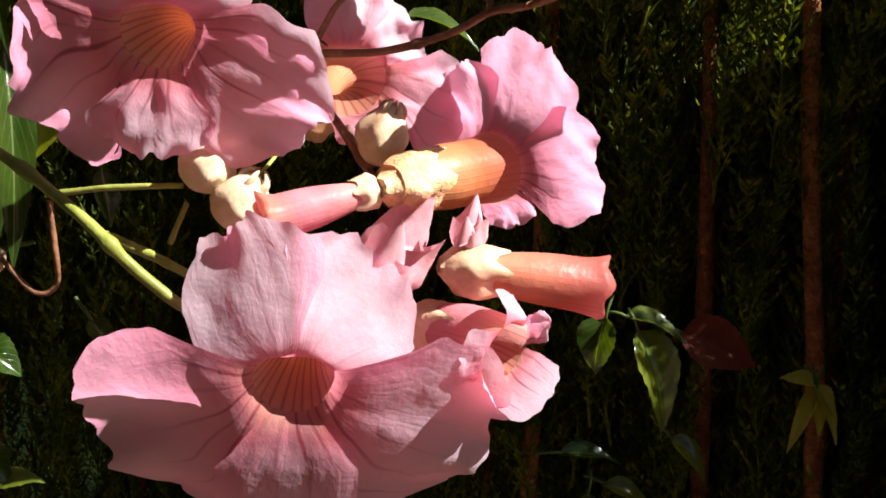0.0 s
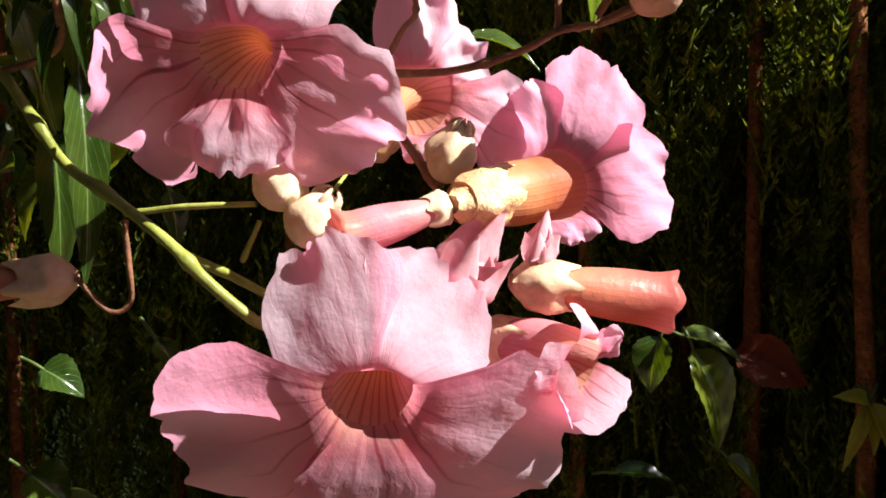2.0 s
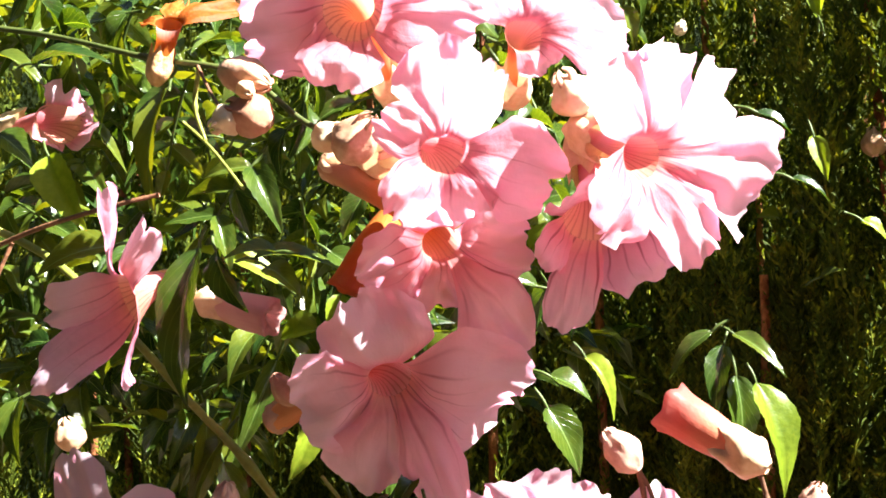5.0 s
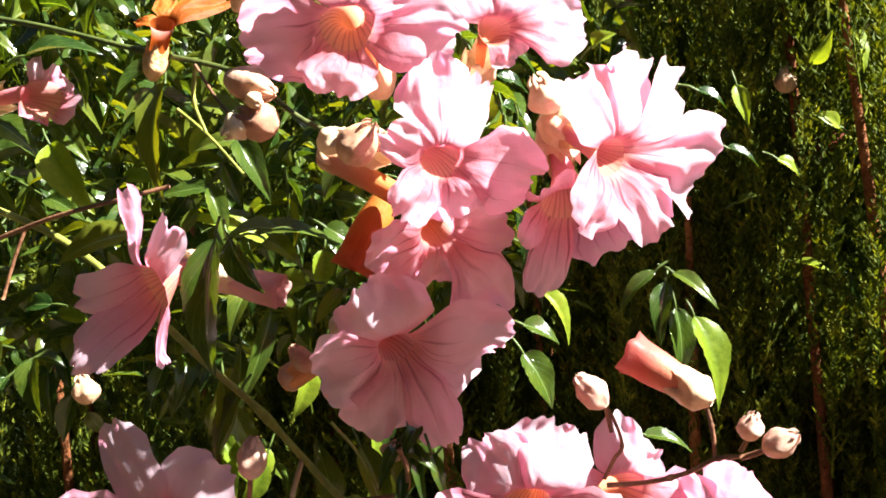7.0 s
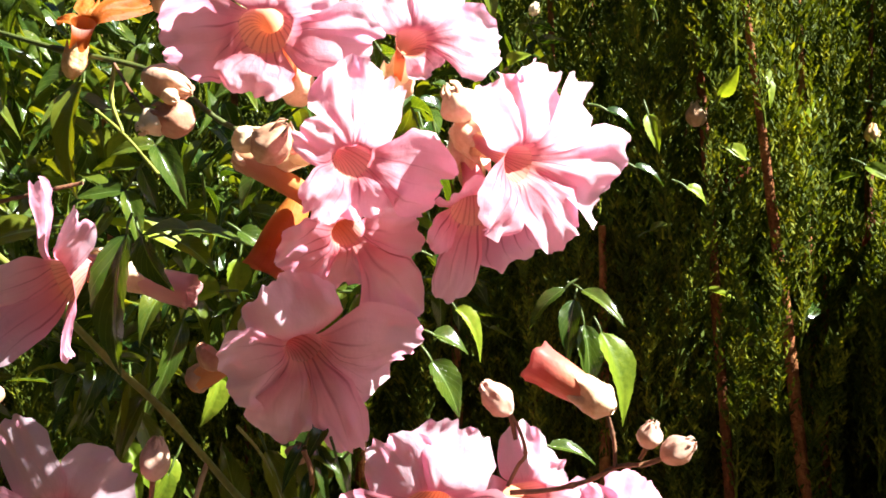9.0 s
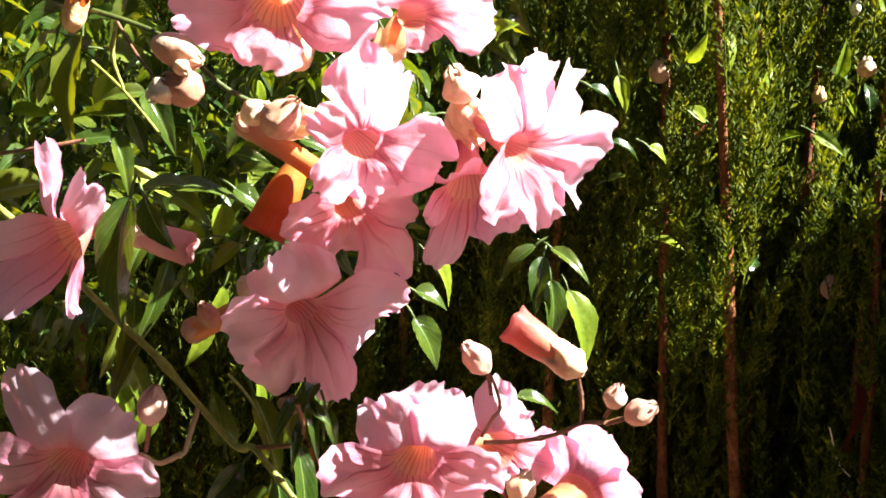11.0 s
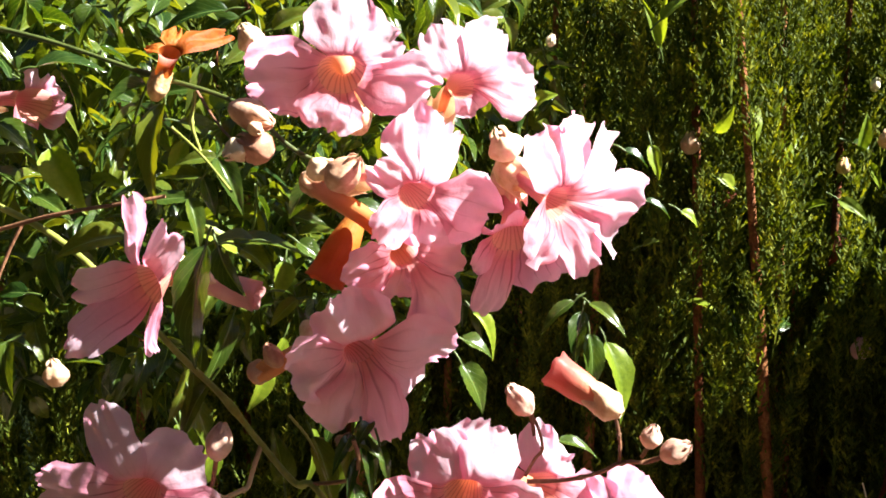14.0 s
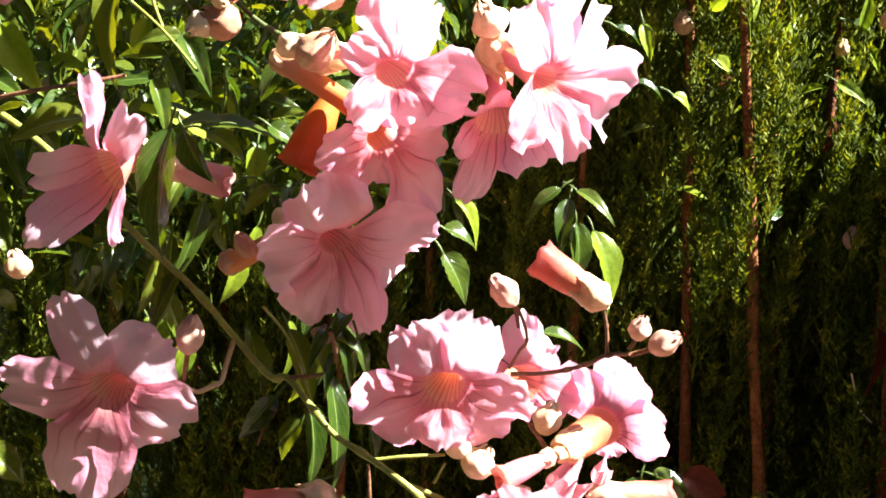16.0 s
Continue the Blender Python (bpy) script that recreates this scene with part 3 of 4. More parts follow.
def garden_wall(name, x0, y0, x1, y1, h):
    """A plain green hedge block, added out of view to close the garden and hold back light."""
    d = Vector((x1 - x0, y1 - y0, 0)).normalized() * 0.3
    s = Vector((-d.y, d.x, 0))
    q = [Vector((x0, y0, -0.95)), Vector((x1, y1, -0.95))]
    low = [q[0] - s / 2, q[1] - s / 2, q[1] + s / 2, q[0] + s / 2]
    v = low + [c + Vector((0, 0, h)) for c in low]
    f = [(0, 1, 2, 3), (7, 6, 5, 4), (0, 4, 5, 1), (1, 5, 6, 2), (2, 6, 7, 3), (3, 7, 4, 0)]
    return tagged(mesh_object(name, v, f, HEDGE_WALL_SHADE, smooth=False), "dark hedge block added to close and shade the garden", "hedge", kind="structure")


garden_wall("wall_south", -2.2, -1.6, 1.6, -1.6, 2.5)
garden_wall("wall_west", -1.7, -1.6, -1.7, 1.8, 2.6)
# stands right of the view, added so its shadow darkens the lower hedge
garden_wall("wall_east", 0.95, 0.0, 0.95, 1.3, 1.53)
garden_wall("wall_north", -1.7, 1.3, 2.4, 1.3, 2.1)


def sprig_template(rng, length, twigs, leaves=4, thick=1.0):
    """A feathery conifer spray: a thin axis with flat fans of short scale-leaved twiglets."""
    tri = []

    def spike(a, b, r):
        """A thin three-sided twig."""
        d = (b - a).normalized()
        e = d.orthogonal().normalized()
        g = d.cross(e)
        ring = [a + (e * math.cos(w) + g * math.sin(w)) * r for w in (0, 2.094, 4.189)]
        for i in range(3):
            tri.append((b, ring[i], ring[(i + 1) % 3]))

    def scale(a, d, length, width):
        """A small keeled scale leaf: two faces that meet along its ridge."""
        e = d.cross(Vector((rng.uniform(-1, 1), rng.uniform(-1, 1), 0.2))).normalized()
        k = a + d * length * 0.45
        ridge = a + d * length
        lift = e.cross(d) * width * 0.35
        tri.append((a + lift, k + e * width / 2, ridge))
        tri.append((a + lift, ridge, k - e * width / 2))

    up = Vector((0, 0, 1))
    spike(Vector((0, 0, 0)), Vector((0, 0, length)), 0.0009)
    for k in range(twigs):
        s = 0.05 + 0.93 * k / twigs
        az = k * 2.4 + rng.uniform(-0.4, 0.4)
        o = Vector((math.cos(az), math.sin(az), 0))
        root = Vector((0, 0, length * s))
        lt = 0.024 * thick * (1.1 - 0.7 * s) * rng.uniform(0.7, 1.25)
        end = root + (o * rng.uniform(0.25, 0.6) + up * 0.88) * lt
        spike(root, end, 0.0006 * thick)
        side = o.cross(up)
        for m in range(leaves):
            q = root.lerp(end, 0.15 + 0.85 * m / leaves)
            d = (side * (0.75 if m % 2 else -0.75) + o * rng.uniform(-0.2, 0.6) + up).normalized()
            scale(q, d, 0.0058 * thick * rng.uniform(0.7, 1.2), 0.0021 * thick)
    return np.array([[tuple(p) for p in t] for t in tri], dtype=np.float32)


hedge_rng = random.Random(5)
SPRIGS = [sprig_template(hedge_rng, 0.10 + 0.02 * k, 26, 8) for k in range(4)]
FAR_SPRIGS = [sprig_template(hedge_rng, 0.11 + 0.02 * k, 18, 6, 1.35) for k in range(4)]


def conifer(x, y, height, spread, count, lean, zlow=-0.5):
    """An upright conifer of the hedge: a red-brown stem with many feathery sprays about it."""
    base = Vector((x, y, -0.92))
    ob = thing("hedge_conifer", base, "dark green feathery conifer of a hedge with red-brown stem", "conifer", "conifers of the hedge")
    pts = [Vector((0, 0, 0)), Vector((0, 0, 0.55)), Vector((lean * 0.39, 0.005, 0.84)), Vector((lean, 0, 0.92 + height))]
    line = smooth_line(pts, 10)
    v, f, uv = sweep(line, lambda s: 0.0055 - 0.0035 * s, 9, rough=0.35, seed=x * 40)
    mesh_object("stem", v, f, BARK, ob)
    top = 0.92 + height
    chunks = []
    for k in range(count):
        h = 0.92 + zlow + (top - 0.92 - zlow) * hedge_rng.random() ** 0.75
        az, rad = hedge_rng.uniform(0, 2 * math.pi), spread * math.sqrt(hedge_rng.uniform(0.02, 1))
        q = line[min(len(line) - 1, int(h / top * (len(line) - 1)))]
        place = Vector((q.x + rad * math.cos(az), q.y + rad * math.sin(az) + spread * 0.5, h - 0.06))
        tilt = Euler((hedge_rng.uniform(-0.22, 0.22), hedge_rng.uniform(-0.22, 0.22), hedge_rng.uniform(0, 6.28))).to_matrix()
        m = np.array(tilt) * hedge_rng.uniform(0.7, 1.15)
        chunks.append((FAR_SPRIGS if y > 0.33 or x > 0.45 else SPRIGS)[k % 4] @ m.T.astype(np.float32) + np.array(place, dtype=np.float32))
    tris = np.concatenate(chunks).reshape(-1, 3)
    me = bpy.data.meshes.new("foliage")
    n = len(tris)
    me.vertices.add(n)
    me.vertices.foreach_set("co", tris.ravel())
    me.loops.add(n)
    me.loops.foreach_set("vertex_index", np.arange(n, dtype=np.int32))
    me.polygons.add(n // 3)
    me.polygons.foreach_set("loop_start", np.arange(0, n, 3, dtype=np.int32))
    me.materials.append(NEEDLE)
    me.update(calc_edges=True)
    fo = new("foliage", me)
    fo.parent = ob
    tagged(fo, kind="stuff")
    return ob


for x, y, h, s, c, ln in (
    (0.180, 0.200, 0.21, 0.040, 120, -0.03), (0.225, 0.175, 0.21, 0.036, 80, -0.058), (0.285, 0.150, 0.04, 0.030, 60, -0.018), (0.278, 0.262, 0.21, 0.042, 80, 0.0),
    (0.315, 0.235, 0.21, 0.05, 85, 0.0), (0.39, 0.28, 0.21, 0.06, 80, 0.0), (0.20, 0.32, 0.26, 0.055, 170, 0.0), (0.09, 0.34, 0.26, 0.055, 170, 0.0), (0.02, 0.40, 0.26, 0.06, 160, 0.0),
    (-0.06, 0.44, 0.26, 0.07, 150, 0.0), (-0.15, 0.46, 0.36, 0.07, 150, 0.0), (0.48, 0.38, 0.26, 0.08, 100, 0.0), (0.14, 0.48, 0.36, 0.09, 190, 0.0), (0.32, 0.46, 0.36, 0.09, 190, 0.0),
    (-0.26, 0.48, 0.36, 0.08, 160, 0.0), (-0.37, 0.5, 0.36, 0.08, 150, 0.0), (0.105, 0.235, 0.03, 0.045, 130, 0.0), (0.16, 0.27, 0.02, 0.05, 110, 0.0), (0.24, 0.235, 0.0, 0.05, 110, 0.0),
    # the next five are added right of the view to shade the low sprays
    (0.47, 0.16, 0.09, 0.06, 260, 0.0), (0.38, 0.11, 0.045, 0.05, 320, 0.0), (0.33, 0.055, -0.02, 0.04, 300, 0.0), (0.43, 0.06, 0.02, 0.05, 120, 0.0), (0.55, 0.25, 0.06, 0.08, 200, 0.0), (0.245, 0.245, 0.2, 0.045, 110, -0.02),
    (-0.22, 0.36, -0.04, 0.09, 110, 0.0), (-0.05, 0.34, -0.06, 0.08, 100, 0.0), (0.08, 0.42, -0.02, 0.09, 140, 0.0), (-0.36, 0.42, -0.04, 0.1, 120, 0.0), (-0.2, 0.62, 0.36, 0.12, 330, 0.0), (-0.42, 0.64, 0.36, 0.12, 330, 0.0), (0.04, 0.64, 0.36, 0.12, 330, 0.0), (0.26, 0.66, 0.36, 0.12, 330, 0.0), (0.5, 0.64, 0.36, 0.12, 330, 0.0), (-0.5, 0.5, 0.36, 0.1, 220, 0.0)):
    conifer(x, y, h, s, c, ln)

# ---- leaves behind the flowers ----
leaf_rng = random.Random(11)
KINDS = []
for k in range(6):
    KINDS.append(compound_leaf(leaf_rng, 2 + k % 3, size=0.50 + 0.08 * (k % 3)))
used = set()
for k in range(575):
    x = leaf_rng.uniform(-0.42, 0.07)
    y = leaf_rng.uniform(0.085, 0.34)
    z = leaf_rng.uniform(-0.24, 0.22)
    if x > 0.0 and (z < 0.08 or y < 0.2):
        continue
    if z < -0.03 and (x > -0.13 or y < 0.16 or z < -0.10 or leaf_rng.random() < 0.7):
        continue
    m = Matrix.Translation((x, y, z)) @ Euler((radians(leaf_rng.uniform(-70, 10)), radians(leaf_rng.uniform(-35, 35)), radians(leaf_rng.uniform(0, 360)))).to_matrix().to_4x4()
    kind = k % 6
    if (m @ Vector((0, 0.10, -0.02))).y < 0.06:
        continue
    if kind not in used:
        used.add(kind)
        KINDS[kind].matrix_basis = m
    else:
        copy_thing(KINDS[kind], m)

# ---- flowers of the vine ----
flower('fully open pale pink trumpet flower with red-veined orange throat', (0.032, -0.022, -0.1347), (0.06, -1.00, -0.25), (0.0362, 0.0350, -0.1285), rm=6.6,
       lobes=[(50, 29, -13, 35), (115, 33, -13, 32), (208, 53, -9, 48), (267, 45, 2, 30), (331, 51, -10, 47)], throat=(0.02, -1, -0.30), ruffle=0.4)
flower('open pale pink trumpet flower with striped orange throat', (-0.0021, 0.0, -0.0614), (-0.06, -1.00, -0.16), (0.0007, 0.0550, -0.0736), rm=6.6,
       lobes=[(66, 31.5, -6, 33.0), (126, 31.0, -5, 29), (213, 44, -7, 39), (266, 29, 5, 28.4), (324, 43, -10, 36)], throat=(-0.5, -1, -0.45))
flower('pink trumpet flower half hidden behind another bloom', (0.0366, 0.035, -0.0711), (0.35, -1.00, 0.10), (0.0215, 0.0750, -0.0895), rm=8,
       lobes=[(33, 23.2, -4, 24.3), (86, 29.6, -4, 22.5), (179, 16.7, -2, 18.3), (299, 18.4, 0, 21.4), (337, 37.1, -2, 27.4)])
flower('pink trumpet flower turned away showing its orange tube', (0.0748, 0.034, -0.0949), (0.62, 0.75, 0.10), (0.0503, 0.0060, -0.0970), rm=9.5,
       lobes=[(52, 29, 3, 27), (112, 35, 3, 29), (176, 34, 2, 28), (250, 17, 2, 16)], tube=TUBE_AMBER, body=0.86, flare=0.15, narrow=0.55, ruffle=0.6, calyx=CALYX_DRY, calyx_r=0.0075, calyx_len=0.018)
flower('half-open pink trumpet flower behind a larger bloom', (0.0786, -0.0080, -0.1317), (0.75, -0.55, -0.25), (0.0554, 0.0120, -0.1333), rm=7.5,
       lobes=[(41, 12, 4.3, 17), (65, 12, -6.5, 16), (184, 14.2, -2.3, 15), (224, 12, 4.9, 17), (305, 12, 11.0, 17)], tube=TUBE_PINK, ruffle=0.3, body=0.95, flare=0.2, narrow=0.4)
flower('large open pink trumpet flower with deep red veins in shade', (-0.0488, 0.008, -0.0001), (0.42, -1.00, -0.45), (-0.0976, 0.0360, -0.0185), rm=5.5,
       lobes=[(112, 31, 0, 34), (206, 34, -3, 38.3), (266, 46, -2, 36), (296, 60, 2, 20.1), (342, 53, -8, 44.4)], tube=TUBE_TERRA2, calyx_len=0.006, calyx_r=0.0055, calyx=CALYX_ROSY, narrow=0.9, body=0.66, flare=0.64, throat=(0.6, -1, -0.55))
flower('pink trumpet flower hanging below others with orange tube', (-0.0303, 0.0040, 0.0433), (0.40, -0.85, -0.45), (-0.0737, 0.0300, 0.0731), rm=5.6,
       lobes=[(98, 15.0, -6.0, 24), (214, 29.0, -2.0, 30), (275, 25.4, -2.0, 26), (308, 54.6, -2.0, 26), (354, 33.0, -2.0, 28)], tube=TUBE_PEACH, body=0.8, flare=0.32, narrow=0.9, calyx_r=0.0055, calyx_len=0.006)
flower('sunlit ruffled pink trumpet flower with cream stamens', (-0.0263, -0.015, 0.0707), (0.25, -1.00, -0.22), (-0.0590, 0.0300, 0.0738), rm=5,
       lobes=[(54, 31.4, -10, 16.6), (90, 33.7, -9, 29.1), (154, 22.8, 0, 16.0), (232, 25.9, 5, 17.4), (290, 23.4, 2, 25.0), (342, 38.8, -4, 31.7)], tube=TUBE_PINK, ruffle=1.1, throat=(0.5, -1, -0.5))
flower("sunlit ruffled pink trumpet flower at the cluster's edge", (0.0341, -0.008, 0.0685), (0.70, -0.70, -0.12), (0.0143, 0.0220, 0.0807), rm=6,
       lobes=[(29, 50, -2, 32), (58, 38, -6, 34), (106, 29, -6, 32), (236, 32, 3, 26), (312, 44.0, 4, 29), (351, 54, 4, 44)], tube=TUBE_PINK, ruffle=1.1)
flower('pink trumpet flower hanging down beneath a cluster', (0.0207, 0.0120, 0.0511), (0.15, -0.62, -0.72), (0.0158, 0.0300, 0.0800), rm=8.5,
       lobes=[(28, 12.0, -2.6, 22), (144, 15.1, -2.1, 22), (220, 24.1, 10.6, 18), (255, 41.3, 16.1, 18), (310, 27.5, 14.6, 28)], tube=TUBE_PINK)
flower('open pink trumpet flower at the top of the vine', (-0.0581, 0.004, 0.1215), (0.05, -1.00, -0.30), (-0.0511, 0.0500, 0.0965), rm=7.5,
       lobes=[(27, 28.5, -10, 22.0), (83, 29.0, -10, 33.5), (192, 41.8, -10, 33.0), (255, 27.2, 6, 27.8), (347, 43.2, -8, 29.8)], throat=(0.05, -1, -0.6))
flower('pale pink trumpet flower behind the upper bloom', (-0.0041, 0.04, 0.1187), (0.35, -1.00, 0.05), (-0.0120, 0.0800, 0.1005), rm=5.2,
       lobes=[(52, 35.6, -4, 25.3), (113, 29.4, -4, 24.7), (303, 16.7, -1, 18.5), (357, 40.9, -2, 29.8)])
flower('pink trumpet flower seen from its side among leaves', (-0.1406, 0.0100, 0.0298), (-0.72, -0.55, -0.30), (-0.1368, 0.0500, 0.0289), rm=8,
       lobes=[(58, 23, -11.0, 24), (98, 37.0, -9, 27), (180, 29, 24.9, 17), (226, 33, 33, 22), (282, 32, 11.6, 15)], tube=TUBE_PINK)
flower('open shaded pink trumpet flower among dark leaves', (-0.1436, 0.008, -0.0632), (-0.12, -1.00, -0.18), (-0.1433, 0.0600, -0.0930), rm=6.5,
       lobes=[(38, 30, -6, 31.3), (120, 43.1, -8, 22.6), (186, 51.2, -3, 28.1), (252, 63.9, -2, 37.0), (319, 38.2, -3, 39.6)], tube=TUBE_PINK, ruffle=0.5, throat=(-0.35, -1, -0.4))
flower('small pink trumpet flower far back among leaves', (-0.2182, 0.1100, 0.1082), (0.75, -0.60, -0.10), (-0.2587, 0.1300, 0.1059), rm=8,
       lobes=[(35, 12, 8.2, 16), (81, 17.3, -1.5, 16), (249, 12, 3.5, 14), (323, 12, 11.3, 16)], tube=TUBE_PINK)
flower("withered orange trumpet flower hanging above the leaves", (-0.1365, 0.04, 0.129), (0.3, -0.6, 0.7), (-0.1437, 0.045, 0.1097), rm=4.5,
       lobes=[(24, 35, 0, 13), (66, 17, -1, 11), (150, 11, -2, 8)], tube=TUBE_ORANGE, petal=PETAL_ORANGE, body=0.8, flare=0.3, narrow=0.6, calyx=CALYX_DRY, calyx_len=0.010, calyx_r=0.0048, ruffle=1.5, name="withered_flower", group="")

closed_trumpet("closed terracotta-pink trumpet flower with cream calyx", (0.0654, 0.0040, -0.1154), (0.1013, 0.0120, -0.1207), 0.0066, calyx_r=0.0064, calyx_len=0.011, frill=0.15)
closed_trumpet("closed coral trumpet flower with pale calyx on its stalk", (0.0700, 0.0200, -0.0313), (0.0430, 0.0340, -0.0150), 0.0078, calyx_len=0.0125, calyx_r=0.0072, frill=0.16)
closed_trumpet("closed terracotta trumpet flower with creamy white calyx", (-0.0516, 0.0207, -0.1217), (-0.0878, 0.0165, -0.1237), 0.0056, calyx_len=0.012, calyx_r=0.0066)
closed_trumpet("closed pink flower tube lying beside an orange tube", (0.0461, 0.0060, -0.0983), (0.0229, -0.0040, -0.1044), 0.0052, calyx_len=0.004, calyx_r=0.004, tube=TUBE_PINK, frill=0.3)
closed_trumpet("pale pink closed flower among dark leaves", (-0.1257, 0.0420, 0.0255), (-0.0966, 0.0330, 0.0185), 0.0070, calyx_len=0.012, calyx_r=0.006, tube=TUBE_PALE, frill=0.0)

# calyces and buds
bud("rosy cream bud with seams on a brown stalk", (0.0315, 0.0280, -0.0348), (0.0205, 0.0280, -0.0215), 0.0058, CALYX_BUD, [(0.0333, 0.0280, -0.0454)])
bud("small pink-cream bud at a stalk's end", (0.0843, 0.0160, -0.0475), (0.0869, 0.0140, -0.0369), 0.0050, CALYX_BUD, stalk=[(0.0815, 0.0160, -0.0523)])
bud("small pink-cream bud at a stalk's end", (0.0892, 0.0100, -0.0504), (0.1005, 0.0040, -0.0425), 0.0056, CALYX_BUD, stalk=[(0.0814, 0.0140, -0.0544)])
bud("cream bud with folded tip below a bloom", (0.0022, 0.0120, -0.0999), (0.0103, 0.0120, -0.0878), 0.0068)
bud("cream bud with folded tip below a bloom", (0.0107, 0.0100, -0.1088), (0.0186, 0.0100, -0.0960), 0.0072)
bud("cream bud curled against the stems", (0.0447, 0.0220, -0.0938), (0.0503, 0.0220, -0.0787), 0.0064, stalk=[(0.0374, 0.0300, -0.0855), (0.0416, 0.0260, -0.0939)])
bud("rosy brown bud with a cream side in a cluster", (-0.1055, 0.0100, 0.1045), (-0.0862, 0.0040, 0.0965), 0.0066, CALYX_ROSY)
bud("round rosy brown bud in a cluster", (-0.0865, 0.0060, 0.0845), (-0.1010, 0.0040, 0.0905), 0.0072, CALYX_ROSY)
bud("small cream bud with ragged tip in a cluster", (-0.0985, 0.0060, 0.0885), (-0.1060, 0.0020, 0.0830), 0.0052)
bud("small cream bud tip between rosy buds", (-0.0960, 0.0020, 0.0965), (-0.0910, -0.0020, 0.0930), 0.0032)
bud("cream bud under an upper bloom", (-0.0716, 0.0040, 0.0760), (-0.0608, 0.0000, 0.0810), 0.0052)
bud("pale bud beside a large bloom", (-0.0724, 0.0200, -0.0007), (-0.0666, 0.0200, 0.0103), 0.0064)
bud("cream-tipped rosy bud among leaves", (-0.1138, 0.0260, -0.0563), (-0.1103, 0.0220, -0.0379), 0.0062, CALYX_BUD, [(-0.1158, 0.0260, -0.0688)])
bud("cream bud at the top of the vine", (-0.0941, 0.0200, 0.1282), (-0.1014, 0.0200, 0.1393), 0.0060, stalk=[(-0.0926, 0.0300, 0.1241)])
bud("round cream bud of the cluster", (0.0171, 0.0120, 0.0841), (0.0102, 0.0080, 0.0959), 0.0078)
bud("withered brown bud stub beneath a large bloom", (-0.0564, 0.0220, -0.0498), (-0.0530, 0.0200, -0.0431), 0.0045, CALYX_BROWN)
bud("small reddish pointed bud beside a large bloom", (-0.0841, 0.0180, -0.0108), (-0.0905, 0.0140, -0.0000), 0.0042, CALYX_ROSY)
closed_trumpet("orange flower tube in shade under the cluster", (-0.0494, 0.0350, 0.0583), (-0.0650, 0.0280, 0.0270), 0.0085, calyx_len=0.004, calyx_r=0.004, tube=TUBE_ORANGE, frill=0.1)
bud("pale bud far back among leaves", (-0.2030, 0.0900, -0.0377), (-0.2055, 0.0900, -0.0245), 0.0062)
bud("faded bud in front of the hedge", (0.1537, 0.2000, 0.0856), (0.1528, 0.2000, 0.0992), 0.0062)
bud("pink pointed bud under the upper bloom", (-0.0623, 0.0020, 0.0706), (-0.0502, -0.0040, 0.0834), 0.0075, CALYX_BROWN)
pointed_calyx("pink pointed calyx between the tubes", (0.0487, 0.0040, -0.1204), (0.0538, 0.0000, -0.1090), 0.0085, CALYX_PINK, 0.8)
pointed_calyx("small pink pointed calyx between the tubes", (0.0690, 0.0080, -0.1120), (0.0695, 0.0040, -0.1045), 0.0042, CALYX_PINK, 0.6)

# stems
stem("long green vine stem running down among leaves", [(-0.2400, 0.0700, 0.0631), (-0.1958, 0.0620, 0.0425), (-0.1568, 0.0500, 0.0114), (-0.1339, 0.0470, -0.0121), (-0.1127, 0.0420, -0.0313), (-0.0950, 0.0420, -0.0537), (-0.0788, 0.0360, -0.0706), (-0.0705, 0.0300, -0.0694), (-0.0596, 0.0240, -0.0810), (-0.0493, 0.0180, -0.0918), (-0.0343, 0.0080, -0.0984), (-0.0174, -0.0030, -0.1074), (-0.0087, -0.0040, -0.1157), (0.0008, -0.0020, -0.1244), (0.0051, 0.0000, -0.1275)], 0.0020, 0.0017, STEM_GREEN, (0.3, 0.46, 0.58, 0.7, 0.82))
stem("brown side twig of the vine with buds", [(0.0304, 0.0280, -0.0674), (0.0470, 0.0260, -0.0662), (0.0630, 0.0220, -0.0614), (0.0728, 0.0200, -0.0560), (0.0822, 0.0160, -0.0542), (0.0909, 0.0140, -0.0511)], 0.0013, 0.0010, STEM_BROWN, (0.3, 0.7))
stem("brown stalk of a closed flower", [(0.0725, 0.0200, -0.0560), (0.0722, 0.0200, -0.0467), (0.0708, 0.0200, -0.0382), (0.0684, 0.0200, -0.0312)], 0.0011, 0.0010, STEM_BROWN, (0.5,))
stem("short brown stalk of a bud", [(0.0296, 0.0280, -0.0648), (0.0340, 0.0280, -0.0565), (0.0374, 0.0280, -0.0512), (0.0345, 0.0280, -0.0402), (0.0307, 0.0280, -0.0336)], 0.0010, 0.0009, STEM_BROWN, (0.5,))
stem("pale jointed stalk branching from the vine stem", [(-0.0950, 0.0420, -0.0541), (-0.0967, 0.0390, -0.0594), (-0.0985, 0.0360, -0.0651), (-0.1002, 0.0320, -0.0714), (-0.1037, 0.0300, -0.0727), (-0.1098, 0.0270, -0.0745), (-0.1136, 0.0260, -0.0728), (-0.1165, 0.0250, -0.0701), (-0.1184, 0.0250, -0.0694)], 0.0015, 0.0013, STEM_PALE, (0.45, 0.8))
stem("brown twig crossing the leaves", [(-0.2226, 0.0500, 0.0443), (-0.1893, 0.0400, 0.0540), (-0.1545, 0.0300, 0.0607), (-0.1369, 0.0300, 0.0641)], 0.0013, 0.0010, STEM_BROWN)
